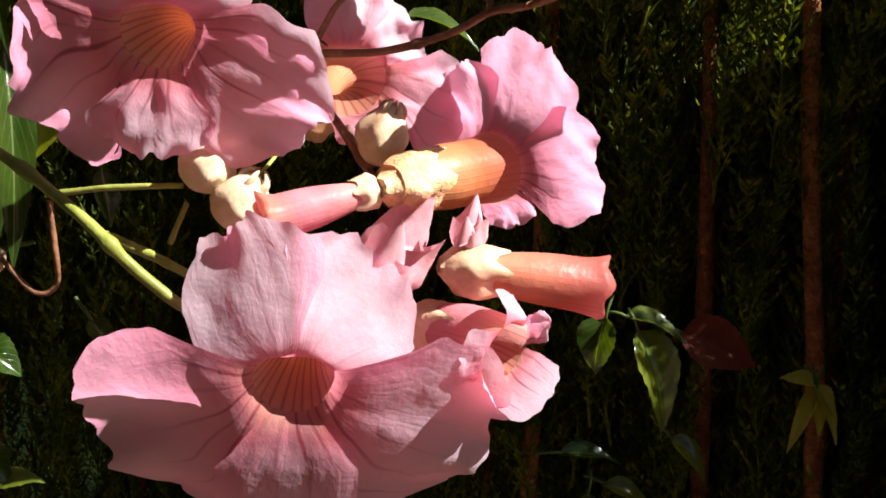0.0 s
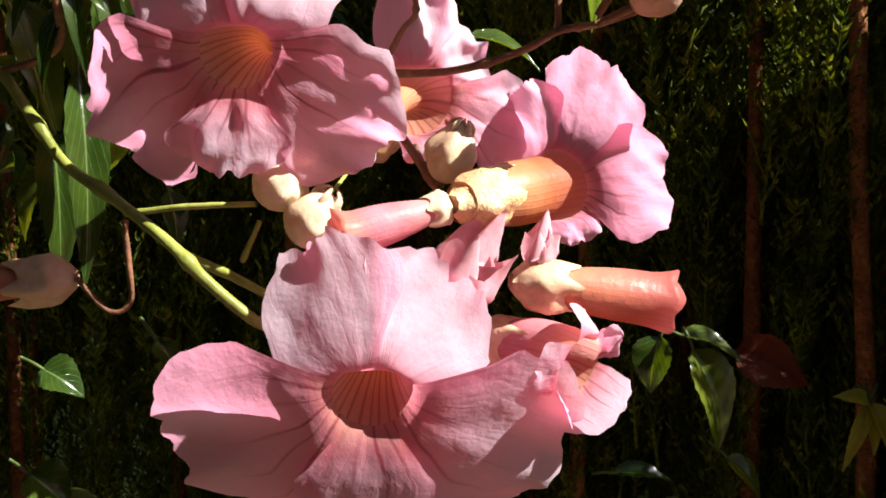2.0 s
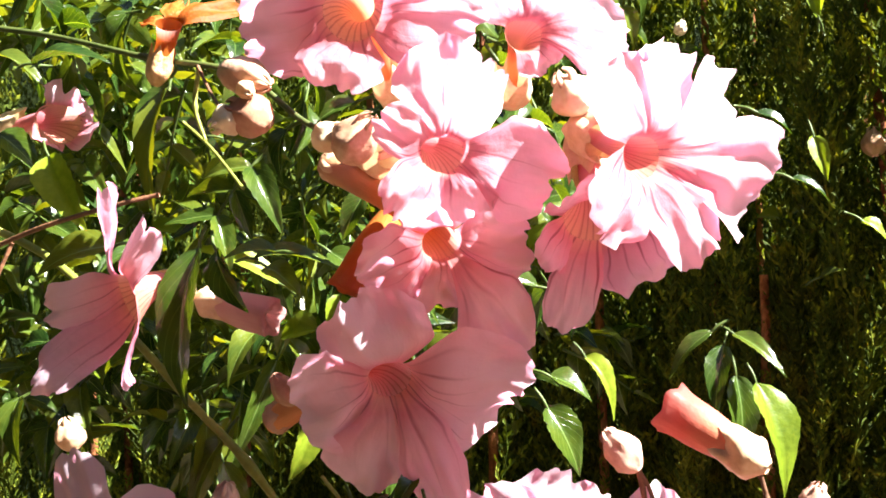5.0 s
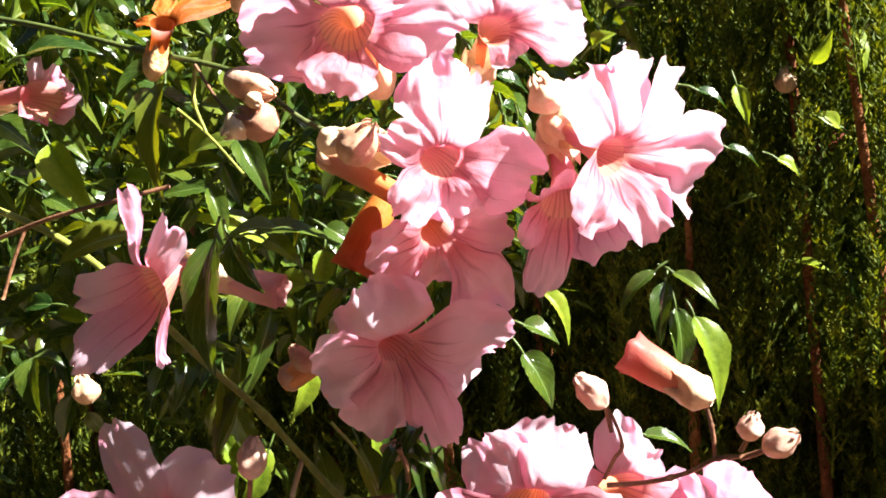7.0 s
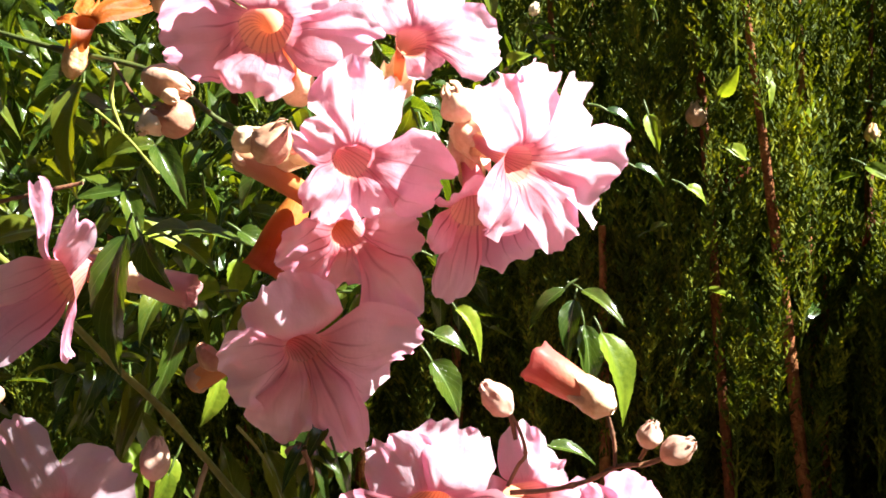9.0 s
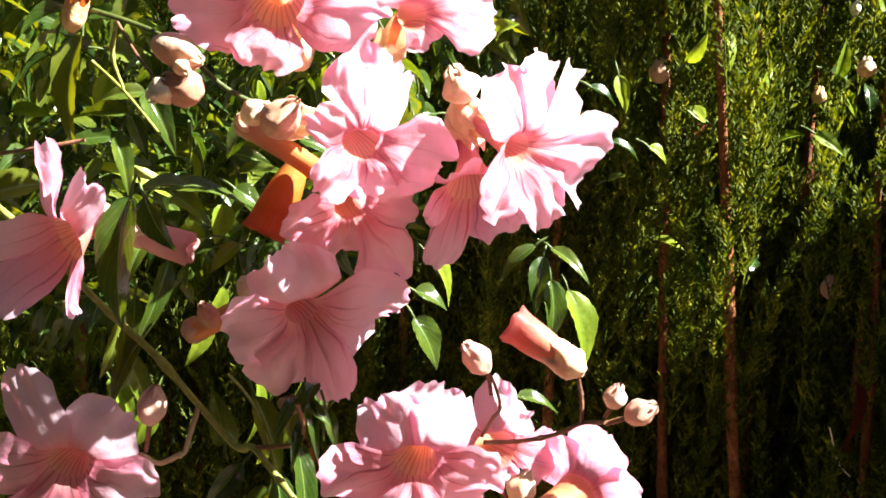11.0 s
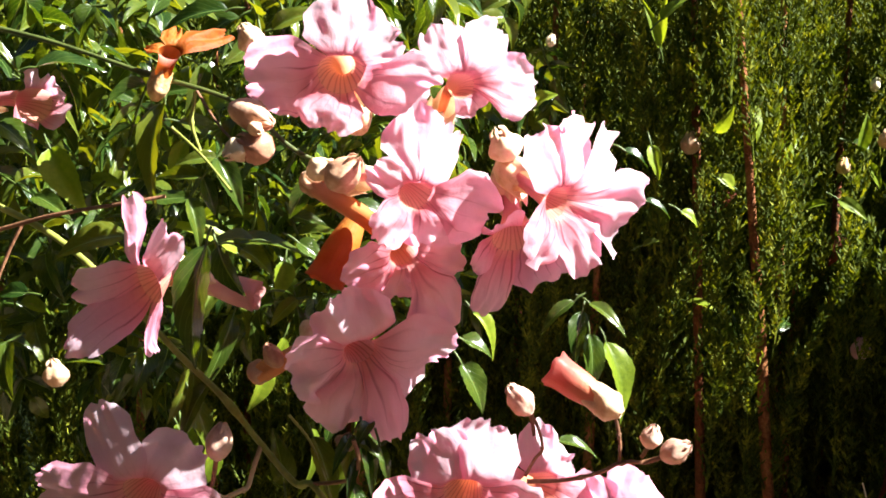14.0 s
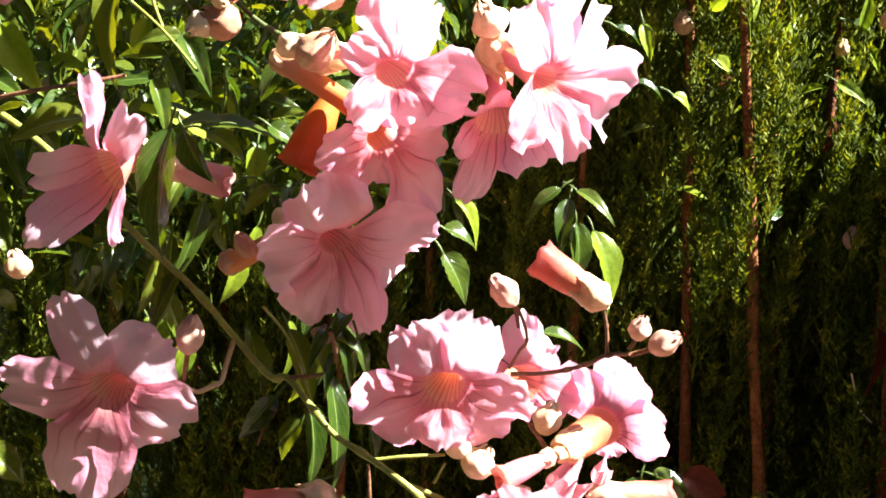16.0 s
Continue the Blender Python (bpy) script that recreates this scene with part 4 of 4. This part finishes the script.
stem("dark green upper stem of the vine", [(-0.2352, 0.0800, 0.1433), (-0.1964, 0.0700, 0.1342), (-0.1509, 0.0550, 0.1200), (-0.1057, 0.0300, 0.1067), (-0.0788, 0.0200, 0.0862), (-0.0576, 0.0200, 0.0772)], 0.0015, 0.0013, STEM_DARK, (0.4,))
stem("brown stalk under a large bloom", [(-0.0510, 0.0120, -0.0429), (-0.0485, 0.0140, -0.0529), (-0.0523, 0.0200, -0.0638), (-0.0754, 0.0330, -0.0706)], 0.0013, 0.0012, STEM_BROWN, (0.4,))
stem("brown stalk between bloom and cluster", [(0.0304, 0.0300, -0.0780), (0.0368, 0.0280, -0.0868), (0.0432, 0.0240, -0.0950), (0.0466, 0.0140, -0.0996)], 0.0013, 0.0014, STEM_BROWN)
stem("jointed brown stalk of a closed flower", [(-0.0479, 0.0180, -0.1207), (-0.0397, 0.0180, -0.1291), (-0.0340, 0.0180, -0.1265), (-0.0336, 0.0160, -0.1157), (-0.0342, 0.0160, -0.1050)], 0.0009, 0.0010, STEM_BROWN, (0.45,))
stem("green side stalk of the buds", [(-0.0342, 0.0160, -0.1035), (-0.0184, 0.0140, -0.1010), (-0.0000, 0.0120, -0.0995)], 0.0011, 0.0009, STEM_GREEN)

# single leaves
GREEN = "glossy green leaf of the climbing vine"
DARK = "dark green shaded leaf of the climbing vine"
for base, tip, w, up, label in (
    ((0.0721, 0.1000, 0.0068), (0.0891, 0.0900, -0.0078), 0.011, (-0.2, -0.4, 0.9), GREEN), ((0.0643, 0.1000, 0.0078), (0.0480, 0.1000, -0.0085), 0.010, (-0.5, -0.6, 0.7), GREEN),
    ((0.0688, 0.1000, 0.0023), (0.0636, 0.0900, -0.0219), 0.013, (-0.4, -0.9, 0.2), GREEN), ((0.0783, 0.0850, -0.0114), (0.0870, 0.0800, -0.0501), 0.024, (0.5, -0.75, 0.3), "bright translucent green leaf in the sun"),
    ((0.0727, 0.1000, -0.0099), (0.0741, 0.1000, -0.0408), 0.018, (0.3, -0.9, 0.2), DARK), ((0.0506, 0.0600, -0.0572), (0.0692, 0.0600, -0.0645), 0.012, (0.0, -0.4, 0.9), DARK),
    ((0.0010, 0.0600, -0.0059), (0.0151, 0.0600, -0.0141), 0.014, (0.0, -0.5, 0.8), DARK), ((0.0001, 0.0500, -0.0160), (0.0107, 0.0500, -0.0386), 0.018, (0.4, -0.8, 0.4), DARK),
    ((-0.0994, 0.0500, 0.0427), (-0.1206, 0.0500, 0.0404), 0.012, (0.0, -0.4, 0.9), GREEN), ((-0.1102, 0.0550, 0.0405), (-0.0772, 0.0500, 0.0366), 0.016, (0.0, -0.5, 0.9), GREEN),
    ((-0.1067, 0.0600, 0.0373), (-0.0911, 0.0500, 0.0267), 0.014, (0.0, -0.6, 0.8), GREEN), ((-0.1165, 0.0160, 0.0440), (-0.1215, 0.0120, -0.0060), 0.023, (-0.45, -0.88, -0.1), DARK), ((-0.1120, 0.0200, 0.0430), (-0.1010, 0.0150, 0.0230), 0.016, (-0.2, -0.8, -0.4), DARK),
    ((-0.1405, 0.0500, 0.1075), (-0.1442, 0.0400, 0.0628), 0.018, (-0.6, -0.8, 0.2), "pale underside of a hanging green leaf"), ((-0.1959, 0.0600, 0.0841), (-0.1798, 0.0550, 0.0561), 0.020, (-0.4, -0.6, 0.7), "bright translucent green leaf in the sun"),
    ((-0.2022, 0.0600, 0.1215), (-0.1718, 0.0600, 0.1213), 0.018, (0.0, -0.5, 0.8), DARK), ((-0.2234, 0.0700, 0.0954), (-0.2063, 0.0700, 0.0796), 0.018, (-0.2, -0.5, 0.8), GREEN),
    ((-0.1544, 0.0300, 0.0459), (-0.1836, 0.0300, 0.0369), 0.018, (0.1, -0.6, 0.6), DARK), ((-0.0791, 0.0500, 0.0422), (-0.0673, 0.0500, 0.0324), 0.013, (0.0, -0.7, 0.7), GREEN),
    ((0.0782, 0.0600, 0.0886), (0.0896, 0.0600, 0.0813), 0.009, (0.0, -0.5, 0.8), GREEN), ((0.0759, 0.0600, 0.0719), (0.0860, 0.0600, 0.0736), 0.008, (0.0, -0.5, 0.8), GREEN), ((0.0897, 0.0600, 0.0640), (0.1018, 0.0600, 0.0566), 0.009, (0.2, -0.5, 0.8), GREEN),
    ((0.1800, 0.2000, -0.0414), (0.1811, 0.2000, -0.0167), 0.014, (0.3, -0.9, 0.2), "pale green leaf in front of the hedge"), ((0.1686, 0.2200, 0.1131), (0.1858, 0.2200, 0.1203), 0.016, (0.0, -0.6, 0.8), GREEN),
    ((0.2135, 0.2200, 0.0414), (0.2265, 0.2200, 0.0628), 0.014, (0.2, -0.8, 0.5), GREEN), ((0.1854, 0.2200, 0.0762), (0.1935, 0.2200, 0.0902), 0.012, (0.0, -0.7, 0.7), GREEN), ((0.2567, 0.2000, 0.0945), (0.2737, 0.2000, 0.0846), 0.014, (0.0, -0.6, 0.8), GREEN),
    ((0.2813, 0.2400, 0.0295), (0.2876, 0.2400, 0.0444), 0.012, (0.2, -0.8, 0.5), GREEN), ((0.1883, 0.2000, -0.0350), (0.1831, 0.2000, -0.0135), 0.010, (0.6, -0.7, 0.3), "pale green leaf in front of the hedge"),
    ((0.1292, 0.1100, -0.1591), (0.1401, 0.1100, -0.1921), 0.024, (0.4, -0.8, 0.4), DARK), ((0.1181, 0.1100, -0.1550), (0.1155, 0.1100, -0.1736), 0.018, (-0.5, -0.8, 0.4), DARK), ((0.1255, 0.1150, -0.1555), (0.1442, 0.1100, -0.1616), 0.014, (0.2, -0.4, 0.9), DARK),
    ((0.1457, 0.1200, -0.2013), (0.1588, 0.1200, -0.2181), 0.014, (0.4, -0.6, 0.7), DARK), ((0.1171, 0.1200, -0.2235), (0.1097, 0.1200, -0.2532), 0.020, (0.4, -0.8, 0.3), DARK), ((0.1064, 0.1200, -0.2087), (0.1264, 0.1200, -0.2111), 0.012, (0.0, -0.4, 0.9), DARK), ((0.1246, 0.1300, -0.2241), (0.1420, 0.1300, -0.2335), 0.012, (0.2, -0.5, 0.8), DARK),
    ((-0.0523, 0.0360, -0.0690), (-0.0499, 0.0300, -0.1214), 0.015, (0.55, -0.8, 0.2), GREEN), ((-0.0505, 0.0400, -0.0487), (-0.0538, 0.0360, -0.0686), 0.012, (-0.2, -0.7, 0.6), GREEN), ((-0.0378, 0.0400, -0.0540), (-0.0505, 0.0360, -0.0678), 0.009, (0.0, -0.5, 0.8), GREEN), ((-0.0648, 0.0500, -0.0963), (-0.0745, 0.0500, -0.1154), 0.014, (-0.6, -0.7, 0.3), GREEN), ((-0.0563, 0.0400, -0.1237), (-0.0697, 0.0400, -0.1315), 0.005, (0.0, -0.5, 0.8), "narrow pale curled leaf"),
    ((-0.0840, 0.0800, -0.1644), (-0.0716, 0.0800, -0.1725), 0.018, (-0.3, -0.5, 0.8), DARK), ((-0.0944, 0.0900, -0.2044), (-0.0815, 0.0900, -0.2162), 0.022, (-0.3, -0.4, 0.9), DARK), ((-0.0845, 0.0900, -0.2163), (-0.0705, 0.0900, -0.2137), 0.014, (-0.3, -0.4, 0.9), DARK),
    ((-0.0730, 0.0900, -0.2369), (-0.0660, 0.0900, -0.2539), 0.014, (0.3, -0.8, 0.5), GREEN), ((-0.0405, 0.0600, -0.1479), (-0.0350, 0.0600, -0.1564), 0.009, (0.3, -0.8, 0.5), GREEN), ((-0.0329, 0.0500, -0.1017), (-0.0308, 0.0500, -0.1166), 0.010, (0.5, -0.8, 0.3), DARK), ((-0.0290, 0.1000, -0.2430), (-0.0261, 0.1000, -0.2472), 0.008, (0.0, -0.4, 0.9), DARK),
    ((-0.0708, 0.0450, -0.0508), (-0.0603, 0.0400, -0.0841), 0.016, (0.4, -0.8, 0.4), GREEN), ((-0.0766, 0.0450, -0.0828), (-0.0930, 0.0450, -0.1026), 0.014, (0.3, -0.8, 0.5), GREEN), ((-0.0616, 0.0400, -0.0841), (-0.0607, 0.0400, -0.1241), 0.016, (0.5, -0.8, 0.3), GREEN), ((-0.0849, 0.0500, -0.0759), (-0.0897, 0.0500, -0.0506), 0.016, (0.3, -0.9, 0.3), DARK),
    ((-0.1281, 0.0500, -0.0204), (-0.1318, 0.0500, -0.0504), 0.014, (0.6, -0.7, 0.3), GREEN), ((-0.1205, 0.0500, -0.0258), (-0.1323, 0.0450, -0.0517), 0.012, (-0.4, -0.8, 0.4), GREEN), ((-0.2108, 0.0500, -0.1084), (-0.1961, 0.0500, -0.1260), 0.02, (-0.2, -0.5, 0.8), DARK)):
    # sunlit blades take the brighter green in place of more light
    leaf_at(label, base, tip, w * 0.8, up, material=LEAF_LIME_SUNLIT if "translucent" in label else None)
leaf_at("rust-red dead leaf in front of the hedge", (0.1504, 0.1380, -0.1670), (0.1776, 0.1380, -0.1785), 0.020, (0.1, -0.9, 0.4), 0.3, 0.6, LEAF_RUST)
leaf_at("small curled brown dead leaf", (0.1274, 0.1200, -0.2387), (0.1379, 0.1200, -0.2427), 0.010, (0.1, -0.7, 0.6), 0.5, 0.9, LEAF_RUST)
YELLOW = "narrow yellow-green drooping young leaf"
for tip, w in (((0.1861, 0.1300, -0.1805), 0.007), ((0.1912, 0.1300, -0.2075), 0.006), ((0.2016, 0.1300, -0.2010), 0.007), ((0.2062, 0.1300, -0.1943), 0.007), ((0.2080, 0.1300, -0.2040), 0.006)):
    leaf_at(YELLOW, (0.2002, 0.1350, -0.1843), tip, w, (0.0, -0.6, 0.8), 0.35, 0.5, LEAF_YELLOW)
# curled young shoot beneath the large bloom
SHOOT = "curled pale green young shoot leaf"
for base, tip, w in (((-0.0516, 0.0200, -0.0426), (-0.0591, 0.0150, -0.0568), 0.006), ((-0.0491, 0.0200, -0.0452), (-0.0390, 0.0150, -0.0517), 0.007), ((-0.0466, 0.0200, -0.0426), (-0.0428, 0.0150, -0.0662), 0.005), ((-0.0390, 0.0200, -0.0479), (-0.0352, 0.0200, -0.0639), 0.006), ((-0.0491, 0.0200, -0.0531), (-0.0529, 0.0150, -0.0701), 0.005), ((-0.0428, 0.0200, -0.0361), (-0.0490, 0.0150, -0.0451), 0.007)):
    leaf_at(SHOOT, base, tip, w, (0.0, -0.7, 0.7), 0.6, 0.7)
stem("thin brown twig lying among dark leaves", [(-0.0779, 0.0800, -0.2366), (-0.0709, 0.0800, -0.2327), (-0.0644, 0.0800, -0.2291)], 0.0009, 0.0007, STEM_BROWN)
stem("thin pale green side stalk", [(-0.1394, 0.0600, 0.0950), (-0.1243, 0.0500, 0.0828), (-0.1085, 0.0400, 0.0659)], 0.0009, 0.0008, STEM_GREEN)
stem("pale forked stalk among leaves", [(-0.1249, 0.0400, 0.1117), (-0.1267, 0.0400, 0.0972), (-0.1228, 0.0400, 0.0844)], 0.0012, 0.0009, STEM_GREEN, (0.5,))
stem("brown dry stalk leaning at the vine stem", [(-0.2061, 0.0500, 0.0493), (-0.2125, 0.0500, 0.0364), (-0.2193, 0.0500, 0.0198)], 0.0011, 0.0010, STEM_BROWN)
stem("short green stalk under the buds", [(-0.0046, 0.0160, -0.1147), (0.0003, 0.0140, -0.1041)], 0.0010, 0.0008, STEM_GREEN)
stem("thick green stub of a cut stem", [(-0.0195, 0.0120, -0.1126), (-0.0070, 0.0100, -0.1169), (0.0037, 0.0080, -0.1215)], 0.0018, 0.0013, STEM_GREEN)

# leaves hanging in the sun below the large bloom, every other one in the sunlit colour
for k in range(18):
    q = Vector((leaf_rng.uniform(-0.145, -0.045), leaf_rng.uniform(0.085, 0.125), leaf_rng.uniform(-0.085, 0.01)))
    d = Vector((leaf_rng.uniform(-0.6, 0.5), leaf_rng.uniform(-0.3, 0.2), -1)).normalized()
    leaf_at("hanging yellow-green leaf lit by the sun", q, q + d * leaf_rng.uniform(0.022, 0.042), leaf_rng.uniform(0.008, 0.012), (leaf_rng.uniform(0.2, 0.8), -0.7, leaf_rng.uniform(0.0, 0.4)), leaf_rng.uniform(0.2, 0.6), leaf_rng.uniform(0.3, 0.8), LEAF_LIME_SUNLIT if k % 2 == 0 else None)

# small shining leaves towards the sun
for k in range(110):
    q = Vector((leaf_rng.uniform(-0.34, 0.02), leaf_rng.uniform(0.085, 0.20), leaf_rng.uniform(-0.02, 0.21)))
    d = Vector((leaf_rng.uniform(-1, 1), leaf_rng.uniform(-0.2, 0.5), leaf_rng.uniform(-1, 0.5))).normalized()
    # every fifth one has sunlight put into its colour
    leaf_at("small shining green leaf of the climbing vine", q, q + d * leaf_rng.uniform(0.018, 0.036), leaf_rng.uniform(0.008, 0.014), (0.5 + leaf_rng.uniform(-0.3, 0.3), -0.65 + leaf_rng.uniform(-0.3, 0.3), 0.6), leaf_rng.uniform(0.3, 0.7), leaf_rng.uniform(0.3, 0.8), LEAF_LIME_SUNLIT if k % 5 == 0 else None)

# lime-green leaves scattered through the sunny upper hedge
for k in range(46):
    q = Vector((leaf_rng.uniform(0.10, 0.42), leaf_rng.uniform(0.15, 0.27), leaf_rng.uniform(-0.03, 0.17)))
    d = Vector((leaf_rng.uniform(-1, 1), leaf_rng.uniform(-0.6, 0.3), leaf_rng.uniform(-1, 0.7))).normalized()
    leaf_at("small lime-green leaf among hedge sprays", q, q + d * leaf_rng.uniform(0.012, 0.026), leaf_rng.uniform(0.006, 0.011), (leaf_rng.uniform(-0.5, 0.5), -0.7, 0.6), 0.35, 0.5, LEAF_LIME_SUNLIT if k % 3 else None)

# small things seen in front of the hedge
bud("faded pink bud in front of the hedge", (0.2700, 0.2000, -0.0441), (0.2704, 0.2000, -0.0295), 0.0058, CALYX_PINK)
bud("dry orange bud in front of the hedge", (0.2604, 0.2200, 0.0745), (0.2616, 0.2200, 0.0850), 0.0042, CALYX_DRY)
bud("pale bud high in the hedge", (0.2791, 0.2000, 0.0915), (0.2793, 0.2000, 0.1033), 0.0055)
leaf_at("dead brown leaf caught on a hedge stem", (0.1642, 0.2050, 0.0523), (0.1832, 0.2000, 0.0614), 0.016, (0.0, -0.9, 0.3), 0.3, 0.6, LEAF_RUST)
leaf_at("dead brown leaf hanging on a hedge stem", (0.2599, 0.1380, -0.0772), (0.2539, 0.1350, -0.1178), 0.012, (0.5, -0.8, 0.2), 0.3, 0.8, LEAF_RUST)
leaf_at("dead brown leaf hanging on a hedge stem", (0.2670, 0.2350, 0.0354), (0.2592, 0.2300, 0.0137), 0.014, (0.3, -0.9, 0.2), 0.3, 0.7, LEAF_RUST)
stem("pale dry tendril beside a hedge stem", [(0.2481, 0.1400, -0.1054), (0.2554, 0.1400, -0.1266), (0.2628, 0.1390, -0.1352)], 0.0006, 0.0005, STAMEN)
stem("thin stalk of the upper buds", [(-0.1235, 0.0350, 0.1114), (-0.1130, 0.0200, 0.0981), (-0.1018, 0.0040, 0.0877)], 0.0008, 0.0007, STEM_BROWN)
stem("thin stalk behind the lower buds", [(0.0221, 0.0300, -0.0891), (0.0203, 0.0200, -0.0934), (0.0176, 0.0120, -0.0972)], 0.0007, 0.0006, STEM_GREEN)
stem("thin hanging brown leaf stalk", [(-0.0861, 0.0500, -0.1093), (-0.0832, 0.0500, -0.1006), (-0.0793, 0.0500, -0.0902)], 0.0006, 0.0005, STEM_BROWN)
stem("thin green stalk crossing behind the vine stem", [(-0.0823, 0.0450, -0.0401), (-0.0706, 0.0400, -0.0543), (-0.0588, 0.0350, -0.0857)], 0.0009, 0.0007, STEM_GREEN)
leaf_at("bright lime-green leaf before the hedge", (0.1236, 0.1700, 0.1470), (0.1111, 0.1650, 0.1740), 0.0065, (0.2, -0.9, 0.3), 0.2, 0.4, LEAF_LIME_SUNLIT)
leaf_at("bright lime-green leaf before the hedge", (0.1235, 0.1700, 0.1496), (0.1249, 0.1650, 0.1789), 0.006, (-0.3, -0.9, 0.3), 0.2, 0.4, LEAF_LIME_SUNLIT)
leaf_at("bright lime-green leaf before the hedge", (0.2615, 0.2000, 0.0890), (0.2654, 0.2000, 0.1138), 0.009, (0.2, -0.9, 0.2), 0.2, 0.5, LEAF_LIME_SUNLIT)
leaf_at("bright lime-green leaf before the hedge", (0.0394, 0.0900, 0.1108), (0.0486, 0.0850, 0.1157), 0.011, (0.0, -0.7, 0.7), 0.3, 0.5, LEAF_LIME_SUNLIT)
bud("small whitish blossom among hedge sprays", (0.0624, 0.2000, 0.1495), (0.0650, 0.2000, 0.1570), 0.0032, STAMEN)
bud("small whitish blossom among hedge sprays", (0.2028, 0.2200, 0.1121), (0.2053, 0.2200, 0.1208), 0.0032, STAMEN)
bud("small whitish blossom among hedge sprays", (0.2781, 0.2200, 0.1279), (0.2805, 0.2200, 0.1373), 0.0032, STAMEN)
bud("small whitish blossom among hedge sprays", (0.1664, 0.2000, 0.0744), (0.1691, 0.2000, 0.0787), 0.0032, STAMEN)
